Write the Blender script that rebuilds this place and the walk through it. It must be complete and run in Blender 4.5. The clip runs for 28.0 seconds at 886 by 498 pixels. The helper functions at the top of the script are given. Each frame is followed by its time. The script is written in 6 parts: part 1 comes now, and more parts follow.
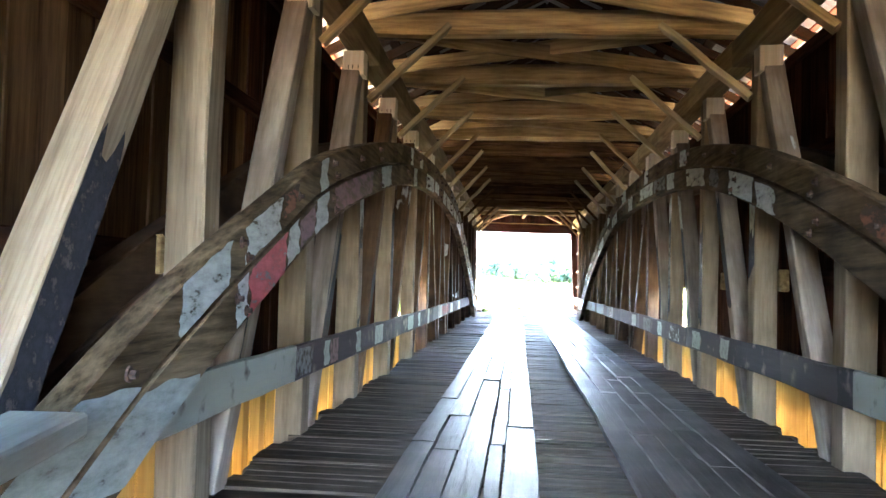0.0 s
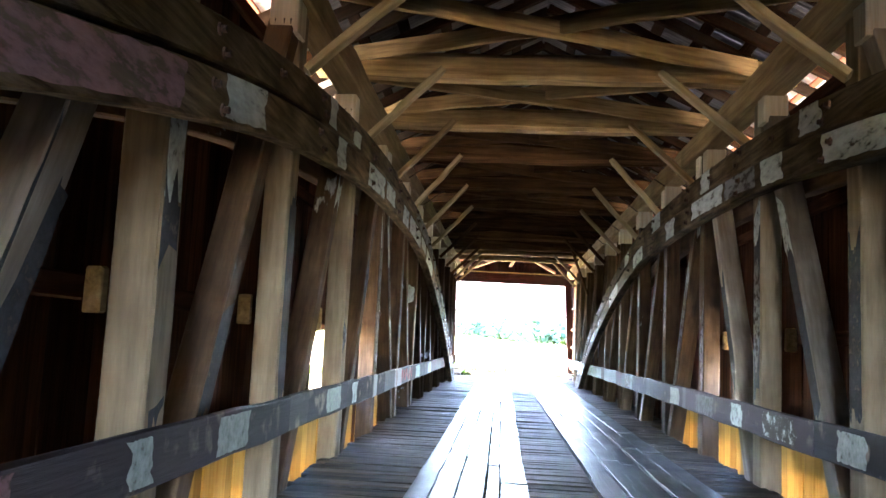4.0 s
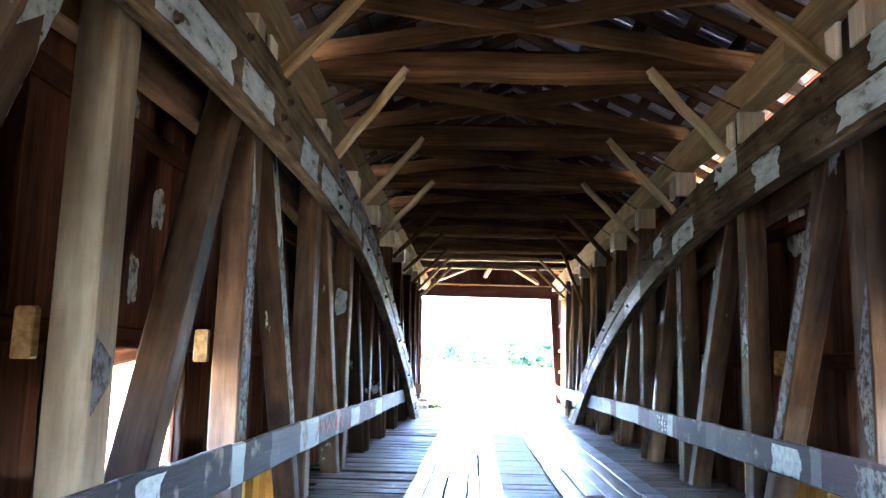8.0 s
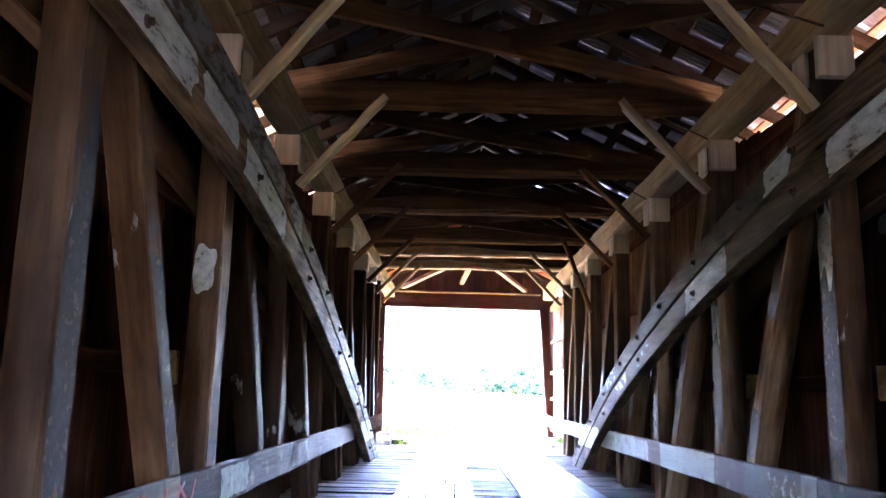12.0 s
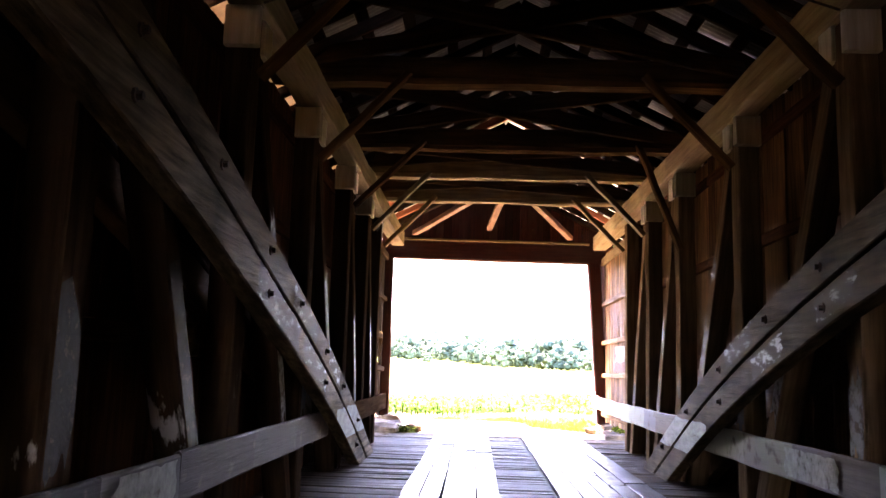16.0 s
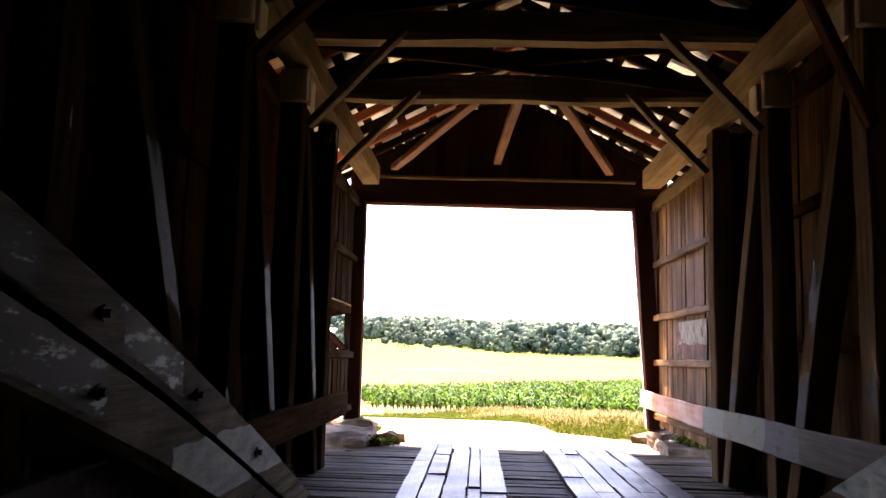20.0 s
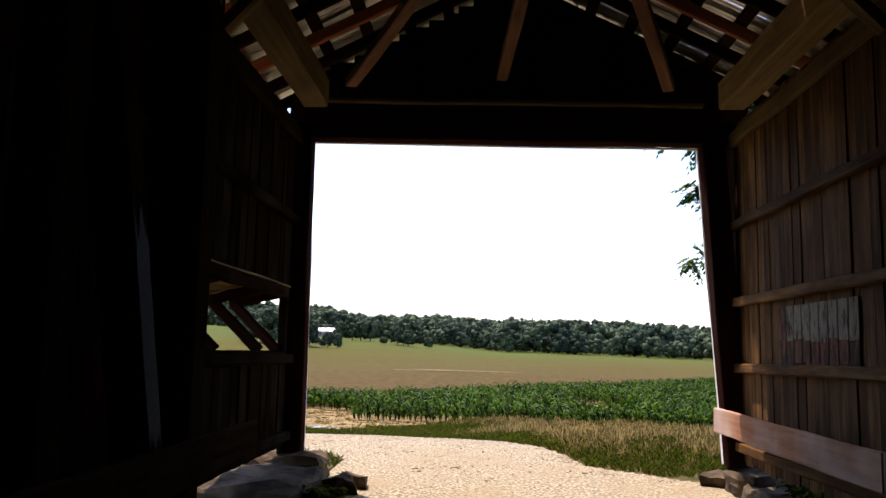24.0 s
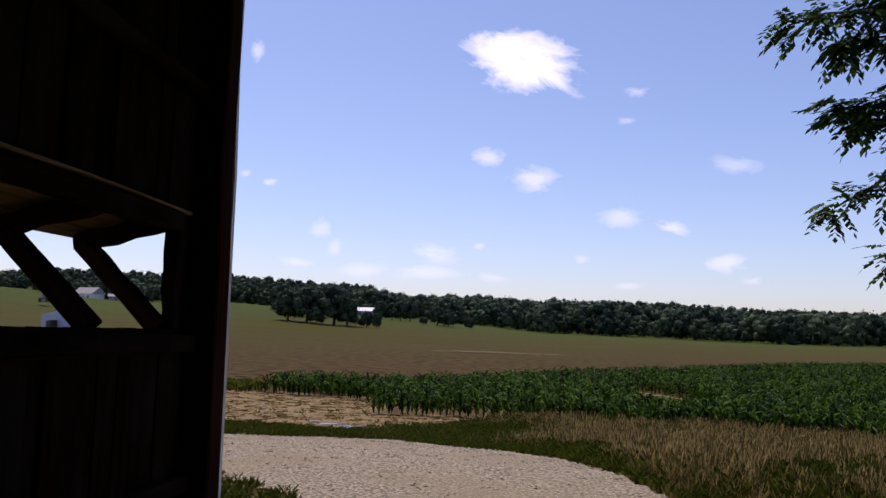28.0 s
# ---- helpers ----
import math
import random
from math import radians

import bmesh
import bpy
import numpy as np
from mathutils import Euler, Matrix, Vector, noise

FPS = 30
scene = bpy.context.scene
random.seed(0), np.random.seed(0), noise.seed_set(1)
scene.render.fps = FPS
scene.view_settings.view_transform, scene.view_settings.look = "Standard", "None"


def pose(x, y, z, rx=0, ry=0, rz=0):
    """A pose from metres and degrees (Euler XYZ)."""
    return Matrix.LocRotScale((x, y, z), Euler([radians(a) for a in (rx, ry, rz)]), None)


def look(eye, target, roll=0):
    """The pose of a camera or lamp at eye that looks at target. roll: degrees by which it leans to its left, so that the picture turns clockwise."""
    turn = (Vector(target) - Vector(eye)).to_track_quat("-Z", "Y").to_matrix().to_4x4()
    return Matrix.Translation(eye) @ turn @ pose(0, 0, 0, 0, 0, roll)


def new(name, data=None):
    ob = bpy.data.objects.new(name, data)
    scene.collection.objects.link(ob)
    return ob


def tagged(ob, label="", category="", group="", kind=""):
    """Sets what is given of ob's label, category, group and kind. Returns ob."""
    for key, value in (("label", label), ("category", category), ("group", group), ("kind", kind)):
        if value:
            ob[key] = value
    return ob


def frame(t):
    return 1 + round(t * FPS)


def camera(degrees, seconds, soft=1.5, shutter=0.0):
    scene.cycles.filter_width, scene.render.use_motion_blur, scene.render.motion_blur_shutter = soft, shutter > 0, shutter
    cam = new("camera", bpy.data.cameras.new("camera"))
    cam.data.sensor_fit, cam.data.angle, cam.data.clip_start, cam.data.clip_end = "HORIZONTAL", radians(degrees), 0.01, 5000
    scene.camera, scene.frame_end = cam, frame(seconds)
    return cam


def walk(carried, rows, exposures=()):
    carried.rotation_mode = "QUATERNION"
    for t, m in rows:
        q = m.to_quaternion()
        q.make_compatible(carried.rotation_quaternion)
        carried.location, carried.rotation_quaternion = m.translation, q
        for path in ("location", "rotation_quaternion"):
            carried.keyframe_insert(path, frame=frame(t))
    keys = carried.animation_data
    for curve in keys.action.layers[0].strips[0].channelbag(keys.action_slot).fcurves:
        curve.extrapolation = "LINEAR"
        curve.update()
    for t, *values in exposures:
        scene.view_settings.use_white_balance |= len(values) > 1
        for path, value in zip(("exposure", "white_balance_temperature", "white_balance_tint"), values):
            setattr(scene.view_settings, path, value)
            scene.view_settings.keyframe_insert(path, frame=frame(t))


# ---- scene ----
cam = camera(57.70, 28.0)
PATH = [
    (0, (-0.341, -0.193, 1.392), (-0.530, 1.796, 1.471), 1.68),
    (0.5, (-0.375, 0.454, 1.391), (-0.558, 2.444, 1.477), 1.62),
    (1, (-0.388, 1.070, 1.379), (-0.569, 3.056, 1.536), 1.64),
    (1.5, (-0.369, 1.712, 1.361), (-0.544, 3.692, 1.587), 2.20),
    (2, (-0.398, 2.357, 1.369), (-0.564, 4.336, 1.605), 2.46),
    (2.5, (-0.423, 3.051, 1.375), (-0.586, 5.031, 1.607), 2.70),
    (3, (-0.443, 3.746, 1.354), (-0.608, 5.726, 1.582), 2.56),
    (3.5, (-0.438, 4.427, 1.320), (-0.600, 6.409, 1.531), 2.81),
    (5.5, (-0.512, 7.345, 1.387), (-0.624, 9.311, 1.737), 1.80),
    (6, (-0.480, 7.997, 1.399), (-0.579, 9.959, 1.774), 1.63),
    (6.5, (-0.487, 8.610, 1.406), (-0.574, 10.575, 1.765), 1.29),
    (7, (-0.479, 9.221, 1.390), (-0.565, 11.193, 1.714), 1.16),
    (7.5, (-0.482, 9.859, 1.392), (-0.567, 11.835, 1.685), 1.20),
    (8, (-0.477, 10.465, 1.396), (-0.564, 12.442, 1.683), 1.41),
    (8.5, (-0.489, 11.052, 1.397), (-0.575, 13.029, 1.689), 1.56),
    (9, (-0.515, 11.630, 1.384), (-0.596, 13.606, 1.685), 1.41),
    (9.5, (-0.517, 12.219, 1.375), (-0.600, 14.193, 1.688), 1.42),
    (10, (-0.493, 12.832, 1.374), (-0.571, 14.805, 1.696), 1.72),
    (10.5, (-0.480, 13.445, 1.372), (-0.551, 15.416, 1.703), 1.75),
    (11, (-0.479, 14.129, 1.374), (-0.538, 16.100, 1.712), 1.71),
    (11.5, (-0.493, 14.819, 1.372), (-0.533, 16.789, 1.718), 1.50),
    (12, (-0.514, 15.521, 1.362), (-0.536, 17.490, 1.715), 1.34),
    (12.5, (-0.508, 16.222, 1.371), (-0.513, 18.191, 1.725), 1.26),
    (14.5, (-0.458, 18.710, 1.394), (-0.485, 20.687, 1.694), 1.48),
    (15, (-0.446, 19.309, 1.398), (-0.505, 21.288, 1.682), 1.81),
    (15.5, (-0.462, 19.905, 1.379), (-0.542, 21.883, 1.667), 1.67),
    (16, (-0.471, 20.519, 1.363), (-0.556, 22.496, 1.652), 1.80),
    (16.5, (-0.470, 21.161, 1.363), (-0.552, 23.138, 1.649), 1.74),
    (17, (-0.467, 21.808, 1.365), (-0.549, 23.786, 1.646), 1.73),
    (17.5, (-0.468, 22.453, 1.366), (-0.549, 24.432, 1.644), 1.96),
    (18, (-0.469, 23.084, 1.370), (-0.549, 25.064, 1.645), 1.92),
    (18.5, (-0.467, 23.710, 1.385), (-0.550, 25.691, 1.649), 1.95),
    (19, (-0.466, 24.353, 1.379), (-0.550, 26.335, 1.634), 2.01),
    (19.5, (-0.476, 25.017, 1.364), (-0.562, 26.999, 1.616), 1.93),
    (20, (-0.478, 25.664, 1.358), (-0.568, 27.646, 1.612), 1.50),
    (20.5, (-0.473, 26.225, 1.358), (-0.571, 28.206, 1.619), 1.33),
    (21, (-0.451, 26.726, 1.372), (-0.559, 28.706, 1.639), 1.06),
    (21.5, (-0.431, 27.225, 1.381), (-0.550, 29.203, 1.654), 0.91),
    (23.5, (-0.419, 29.391, 1.379), (-0.521, 31.371, 1.641), 1.18),
    (24, (-0.433, 29.934, 1.392), (-0.524, 31.916, 1.644), 1.20),
    (24.5, (-0.445, 30.468, 1.401), (-0.528, 32.451, 1.645), 1.16),
    (25, (-0.452, 31.006, 1.415), (-0.538, 32.989, 1.655), 1.13),
    (25.5, (-0.461, 31.614, 1.419), (-0.557, 33.597, 1.656), 1.20),
    (26, (-0.476, 32.200, 1.416), (-0.585, 34.183, 1.646), 1.33),
    (26.5, (-0.479, 32.672, 1.417), (-0.602, 34.656, 1.642), 1.37),
    (27, (-0.492, 33.167, 1.422), (-0.635, 35.150, 1.638), 1.35),
    (27.5, (-0.503, 33.684, 1.423), (-0.670, 35.667, 1.631), 1.28),
    (28, (-0.522, 34.204, 1.396), (-0.715, 36.184, 1.598), 1.65),
]
EXPOSURES = [(0.0, 8.0, 5850, 22), (1.0, 8.37, 6080, 24), (2.0, 8.65, 5900, 24), (3.0, 7.95, 5800, 23), (6.0, 8.33, 5380, 22), (8.0, 8.38, 5180, 24), (10.0, 8.4, 5080, 27), (12.5, 8.3, 5520, 41), (14.5, 7.5, 6600, 45), (16.0, 6.6, 6900, 46), (17.0, 5.85, 7050, 43), (18.0, 5.52, 7050, 43), (20.0, 4.3, 7200, 40), (21.5, 3.9, 7200, 36), (23.5, 2.0, 6750, 26), (24.2, 1.1, 6650, 24), (25.0, 0.4, 6650, 24), (26.0, 0.1, 6650, 28), (27.0, 0.05, 6350, 30), (28.0, -0.2, 6150, 32)]
walk(cam, [(t, look(eye, target, roll)) for t, eye, target, roll in PATH], EXPOSURES)

# ---- sky and sun ----
SUN_EL, SUN_AZ = 67.0, -38.0      # degrees; azimuth from +y towards +x
world = bpy.data.worlds.new("sky")
scene.world = world
world.use_nodes = True
wn = world.node_tree.nodes
sky = wn.new("ShaderNodeTexSky")
sky.sky_type, sky.sun_disc = "NISHITA", False
sky.air_density, sky.dust_density, sky.ozone_density = 1.0, 0.8, 2.2
sky.sun_elevation, sky.sun_rotation = radians(SUN_EL), radians(SUN_AZ)
wn["Background"].inputs["Strength"].default_value = 0.15
world.node_tree.links.new(sky.outputs["Color"], wn["Background"].inputs["Color"])
sun_data = bpy.data.lights.new("sun", "SUN")
sun_data.energy, sun_data.angle, sun_data.color = 3.7, radians(0.5), (1.0, 0.92, 0.79)
sun = new("sun", sun_data)
a, e = radians(SUN_AZ), radians(SUN_EL)
sun.matrix_world = look((60 * math.sin(a) * math.cos(e), 16 + 60 * math.cos(a) * math.cos(e), 60 * math.sin(e)), (0, 16, 0))

# ---- materials ----
MATS = {}
AGED = 0.45        # all the timber has gone dark with age


def wood(name, dark, light, grain=9.0, rough=0.75, bump=0.35, stain=(0.10, 0.085, 0.07), stain_amount=0.45, paint=None, paint_amount=0.0, vary=0.35, shine=0.04, aged=AGED):
    """Sawn or hewn timber: grain along the piece's own x, blotchy weathering, and worn paint where asked for."""
    if name in MATS:
        return MATS[name]
    dark, light, stain = ([c * aged for c in q] for q in (dark, light, stain))
    m = bpy.data.materials.new(name)
    m.use_nodes = True
    n, l = m.node_tree.nodes, m.node_tree.links
    b = n["Principled BSDF"]
    b.inputs["Specular IOR Level"].default_value = shine
    tc, info = n.new("ShaderNodeTexCoord"), n.new("ShaderNodeObjectInfo")
    off = n.new("ShaderNodeVectorMath")
    off.operation = "MULTIPLY_ADD"
    comb = n.new("ShaderNodeCombineXYZ")
    for k in range(3):
        l.new(info.outputs["Random"], comb.inputs[k])
    off.inputs[1].default_value = (37.0, 17.0, 23.0)
    l.new(comb.outputs[0], off.inputs[0])
    l.new(tc.outputs["Object"], off.inputs[2])
    mp = n.new("ShaderNodeMapping")
    mp.inputs["Scale"].default_value = (0.55, grain, grain)
    l.new(off.outputs[0], mp.inputs["Vector"])
    fine = n.new("ShaderNodeTexNoise")
    fine.inputs["Scale"].default_value, fine.inputs["Detail"].default_value, fine.inputs["Roughness"].default_value = 2.2, 6, 0.65
    l.new(mp.outputs[0], fine.inputs["Vector"])
    ramp = n.new("ShaderNodeValToRGB")
    ramp.color_ramp.elements[0].position, ramp.color_ramp.elements[0].color = 0.3, (*dark, 1)
    ramp.color_ramp.elements[1].position, ramp.color_ramp.elements[1].color = 0.72, (*light, 1)
    l.new(fine.outputs["Fac"], ramp.inputs["Fac"])
    blot = n.new("ShaderNodeTexNoise")
    blot.inputs["Scale"].default_value, blot.inputs["Detail"].default_value = 1.3, 5
    l.new(off.outputs[0], blot.inputs["Vector"])
    br = n.new("ShaderNodeMapRange")
    br.inputs["From Min"].default_value, br.inputs["From Max"].default_value, br.inputs["To Max"].default_value = 0.42, 0.72, stain_amount
    l.new(blot.outputs["Fac"], br.inputs["Value"])
    mix = n.new("ShaderNodeMix")
    mix.data_type = "RGBA"
    l.new(br.outputs[0], mix.inputs["Factor"])
    l.new(ramp.outputs["Color"], mix.inputs["A"])
    mix.inputs["B"].default_value = (*stain, 1)
    last = mix.outputs["Result"]
    hsv = n.new("ShaderNodeHueSaturation")
    vr = n.new("ShaderNodeMapRange")
    vr.inputs["To Min"].default_value, vr.inputs["To Max"].default_value = 1 - vary, 1 + vary
    l.new(info.outputs["Random"], vr.inputs["Value"])
    l.new(vr.outputs[0], hsv.inputs["Value"])
    l.new(last, hsv.inputs["Color"])
    last = hsv.outputs["Color"]
    if paint:
        pn = n.new("ShaderNodeTexNoise")
        pn.inputs["Scale"].default_value, pn.inputs["Detail"].default_value, pn.inputs["Roughness"].default_value = 1.1, 7, 0.6
        pm = n.new("ShaderNodeMapping")
        pm.inputs["Scale"].default_value, pm.inputs["Location"].default_value = (0.8, 2.4, 2.4), (11, 5, 3)
        l.new(off.outputs[0], pm.inputs["Vector"])
        l.new(pm.outputs[0], pn.inputs["Vector"])
        pr = n.new("ShaderNodeMapRange")
        edge = 0.72 - 0.4 * paint_amount
        pr.inputs["From Min"].default_value, pr.inputs["From Max"].default_value = edge, edge + 0.025
        l.new(pn.outputs["Fac"], pr.inputs["Value"])
        scr = n.new("ShaderNodeMath")
        scr.operation = "MULTIPLY"
        gap = n.new("ShaderNodeMapRange")
        gap.inputs["From Min"].default_value, gap.inputs["From Max"].default_value = 0.36, 0.46
        l.new(fine.outputs["Fac"], gap.inputs["Value"])
        l.new(pr.outputs[0], scr.inputs[0])
        l.new(gap.outputs[0], scr.inputs[1])
        px = n.new("ShaderNodeMix")
        px.data_type = "RGBA"
        l.new(scr.outputs[0], px.inputs["Factor"])
        l.new(last, px.inputs["A"])
        px.inputs["B"].default_value = (*paint, 1)
        last = px.outputs["Result"]
    l.new(last, b.inputs["Base Color"])
    rr = n.new("ShaderNodeMapRange")
    rr.inputs["To Min"].default_value, rr.inputs["To Max"].default_value = rough - 0.15, rough + 0.15
    l.new(blot.outputs["Fac"], rr.inputs["Value"])
    l.new(rr.outputs[0], b.inputs["Roughness"])
    bp = n.new("ShaderNodeBump")
    bp.inputs["Strength"].default_value, bp.inputs["Distance"].default_value = bump, 0.01
    l.new(fine.outputs["Fac"], bp.inputs["Height"])
    l.new(bp.outputs[0], b.inputs["Normal"])
    MATS[name] = m
    return m


def plain(name, colour, rough=0.8, second=None, scale=3.0, metal=0.0, bump=0.0, detail=5):
    if name in MATS:
        return MATS[name]
    m = bpy.data.materials.new(name)
    m.use_nodes = True
    n, l = m.node_tree.nodes, m.node_tree.links
    b = n["Principled BSDF"]
    b.inputs["Roughness"].default_value, b.inputs["Metallic"].default_value = rough, metal
    if rough > 0.85:
        b.inputs["Specular IOR Level"].default_value = 0.1
    tc = n.new("ShaderNodeTexCoord")
    no = n.new("ShaderNodeTexNoise")
    no.inputs["Scale"].default_value, no.inputs["Detail"].default_value = scale, detail
    l.new(tc.outputs["Object"], no.inputs["Vector"])
    r = n.new("ShaderNodeValToRGB")
    r.color_ramp.elements[0].position, r.color_ramp.elements[0].color = 0.35, (*colour, 1)
    r.color_ramp.elements[1].position, r.color_ramp.elements[1].color = 0.68, (*(second or [c * 1.3 for c in colour]), 1)
    l.new(no.outputs["Fac"], r.inputs["Fac"])
    l.new(r.outputs["Color"], b.inputs["Base Color"])
    if bump:
        bp = n.new("ShaderNodeBump")
        bp.inputs["Strength"].default_value, bp.inputs["Distance"].default_value = bump, 0.02
        l.new(no.outputs["Fac"], bp.inputs["Height"])
        l.new(bp.outputs[0], b.inputs["Normal"])
    MATS[name] = m
    return m


def painted(name, dark, light, stops, cell=1.5, rough=0.7, flake=0.4, **kw):
    """Weathered timber carrying old brush-painted blocks along its length; stops: (share, colour or None) in turn."""
    if name in MATS:
        return MATS[name]
    m = wood(name, dark, light, rough=rough, **kw)
    n, l = m.node_tree.nodes, m.node_tree.links
    b = n["Principled BSDF"]
    base = b.inputs["Base Color"].links[0].from_socket
    off = next(q for q in n if q.type == "VECT_MATH")
    fine = next(q for q in n if q.type == "TEX_NOISE")
    sep = n.new("ShaderNodeSeparateXYZ")
    l.new(off.outputs[0], sep.inputs[0])
    rag = n.new("ShaderNodeTexNoise")
    rag.inputs["Scale"].default_value, rag.inputs["Detail"].default_value = 5.0, 6
    l.new(off.outputs[0], rag.inputs["Vector"])
    add = n.new("ShaderNodeMath")
    add.operation = "MULTIPLY_ADD"
    add.inputs[1].default_value = 0.22
    l.new(rag.outputs["Fac"], add.inputs[0])
    l.new(sep.outputs["X"], add.inputs[2])
    vor = n.new("ShaderNodeTexVoronoi")
    vor.voronoi_dimensions = "1D"
    vor.inputs["Scale"].default_value = cell
    l.new(add.outputs[0], vor.inputs["W"])
    sc = n.new("ShaderNodeSeparateColor")
    l.new(vor.outputs["Color"], sc.inputs[0])
    cr, fr = n.new("ShaderNodeValToRGB"), n.new("ShaderNodeValToRGB")
    for r in (cr, fr):
        r.color_ramp.interpolation = "CONSTANT"
    pos = 0.0
    for q, (share, colour) in enumerate(stops):
        for r, c in ((cr, [q * 0.45 for q in colour or (0.3, 0.3, 0.3)]), (fr, (1, 1, 1) if colour else (0, 0, 0))):
            el = r.color_ramp.elements[0] if q == 0 else r.color_ramp.elements.new(pos) if q > 1 else r.color_ramp.elements[1]
            el.position, el.color = pos, (*c, 1)
        pos += share
    for r in (cr, fr):
        l.new(sc.outputs["Red"], r.inputs["Fac"])
    gap = n.new("ShaderNodeMapRange")
    gap.inputs["From Min"].default_value, gap.inputs["From Max"].default_value = flake - 0.08, flake + 0.04
    l.new(fine.outputs["Fac"], gap.inputs["Value"])
    chip = n.new("ShaderNodeMapRange")
    chip.inputs["From Min"].default_value, chip.inputs["From Max"].default_value = 0.3, 0.42
    l.new(rag.outputs["Fac"], chip.inputs["Value"])
    mul, mul2 = n.new("ShaderNodeMath"), n.new("ShaderNodeMath")
    mul.operation = mul2.operation = "MULTIPLY"
    l.new(fr.outputs["Color"], mul.inputs[0])
    l.new(gap.outputs[0], mul.inputs[1])
    l.new(mul.outputs[0], mul2.inputs[0])
    l.new(chip.outputs[0], mul2.inputs[1])
    mix = n.new("ShaderNodeMix")
    mix.data_type = "RGBA"
    l.new(mul2.outputs[0], mix.inputs["Factor"])
    l.new(base, mix.inputs["A"])
    l.new(cr.outputs["Color"], mix.inputs["B"])
    l.new(mix.outputs["Result"], b.inputs["Base Color"])
    return m


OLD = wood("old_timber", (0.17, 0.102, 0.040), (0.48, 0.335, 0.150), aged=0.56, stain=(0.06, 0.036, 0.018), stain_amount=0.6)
PLATE = wood("plate_timber", (0.26, 0.165, 0.065), (0.52, 0.375, 0.18), stain=(0.12, 0.075, 0.04))
HEADW = wood("head_block_timber", aged=0.8, dark=(0.40, 0.33, 0.22), light=(0.62, 0.55, 0.42), stain=(0.3, 0.2, 0.1), stain_amount=0.3)
# old timber again, its colour lowered to stand for shade
OLD_SHADED = wood("shaded_timber", (0.05, 0.025, 0.011), (0.20, 0.11, 0.048), stain=(0.025, 0.015, 0.01), stain_amount=0.6, shine=0.0)
KNEE = wood("knee_brace_timber", (0.30, 0.215, 0.10), (0.55, 0.44, 0.25), stain=(0.15, 0.10, 0.05), stain_amount=0.4)
OLDPAINT = (0.26, 0.27, 0.275)
POST = wood("post_timber", (0.21, 0.152, 0.085), (0.42, 0.332, 0.208), grain=5, stain=(0.10, 0.062, 0.032), stain_amount=0.6, vary=0.25, paint=OLDPAINT, paint_amount=0.12)
BRACE = wood("brace_timber", (0.18, 0.14, 0.098), (0.39, 0.33, 0.255), grain=5, stain=(0.09, 0.06, 0.035), stain_amount=0.6, vary=0.3, paint=OLDPAINT, paint_amount=0.17)
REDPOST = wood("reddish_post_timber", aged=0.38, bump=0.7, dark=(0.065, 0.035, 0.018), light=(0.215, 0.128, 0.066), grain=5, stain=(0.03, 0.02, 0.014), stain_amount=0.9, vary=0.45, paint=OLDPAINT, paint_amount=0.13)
PALEPOST = wood("pale_post_timber", (0.22, 0.153, 0.085), (0.52, 0.415, 0.262), stain=(0.12, 0.09, 0.06), stain_amount=0.4, aged=0.5, bump=0.6, paint=OLDPAINT, paint_amount=0.2)
# far left posts in a near-black copy: shade put into the colour
SHADEPOST = wood("shaded_post_timber", (0.03, 0.017, 0.01), (0.10, 0.062, 0.036), stain=(0.02, 0.012, 0.008), stain_amount=0.6, paint=(0.30, 0.31, 0.32), paint_amount=0.14, shine=0.0)
ARCH = wood("arch_timber", (0.045, 0.029, 0.015), (0.40, 0.285, 0.155), grain=8, aged=0.34, bump=1.0, stain=(0.028, 0.018, 0.011), stain_amount=0.9, shine=0.008)
RAILW = ((0.15, 0.125, 0.10), (0.32, 0.27, 0.21))
RAIL = painted("rail_paint", *RAILW, [(0.14, (0.05, 0.048, 0.047)), (0.22, (0.32, 0.34, 0.315)), (0.16, (0.135, 0.14, 0.135)), (0.22, (0.41, 0.43, 0.39)), (0.1, (0.12, 0.085, 0.088)), (0.16, None)], cell=1.1, flake=0.34, shine=0.02, bump=0.9)
RAIL_PALE = painted("rail_pale_paint", *RAILW, [(0.45, (0.32, 0.335, 0.265)), (0.3, (0.39, 0.41, 0.335)), (0.08, (0.2, 0.2, 0.2)), (0.17, None)], cell=0.7, flake=0.3, shine=0.02, bump=0.9)
RAIL_DARK = painted("rail_dark_paint", *RAILW, [(0.5, (0.045, 0.042, 0.044)), (0.2, (0.065, 0.05, 0.053)), (0.12, (0.14, 0.14, 0.14)), (0.18, (0.08, 0.075, 0.07))], cell=0.7, flake=0.2, shine=0.02, bump=0.9)
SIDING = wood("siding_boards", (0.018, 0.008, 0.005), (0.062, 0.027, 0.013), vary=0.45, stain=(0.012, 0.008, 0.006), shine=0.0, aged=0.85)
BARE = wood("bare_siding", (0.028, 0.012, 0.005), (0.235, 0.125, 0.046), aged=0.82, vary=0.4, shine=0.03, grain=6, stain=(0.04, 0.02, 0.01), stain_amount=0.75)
# light rising past the deck's edge, put into the low boards as honey colour
LITBOARD = wood("lit_yellow_boards", (0.52, 0.26, 0.035), (0.75, 0.43, 0.085), aged=0.52, stain_amount=0.3, stain=(0.3, 0.13, 0.03))
DECKW = wood("deck_planks", (0.072, 0.053, 0.034), (0.24, 0.178, 0.115), rough=0.68, vary=0.45, bump=0.7, stain=(0.035, 0.027, 0.02), stain_amount=0.6, shine=0.01, aged=0.31)
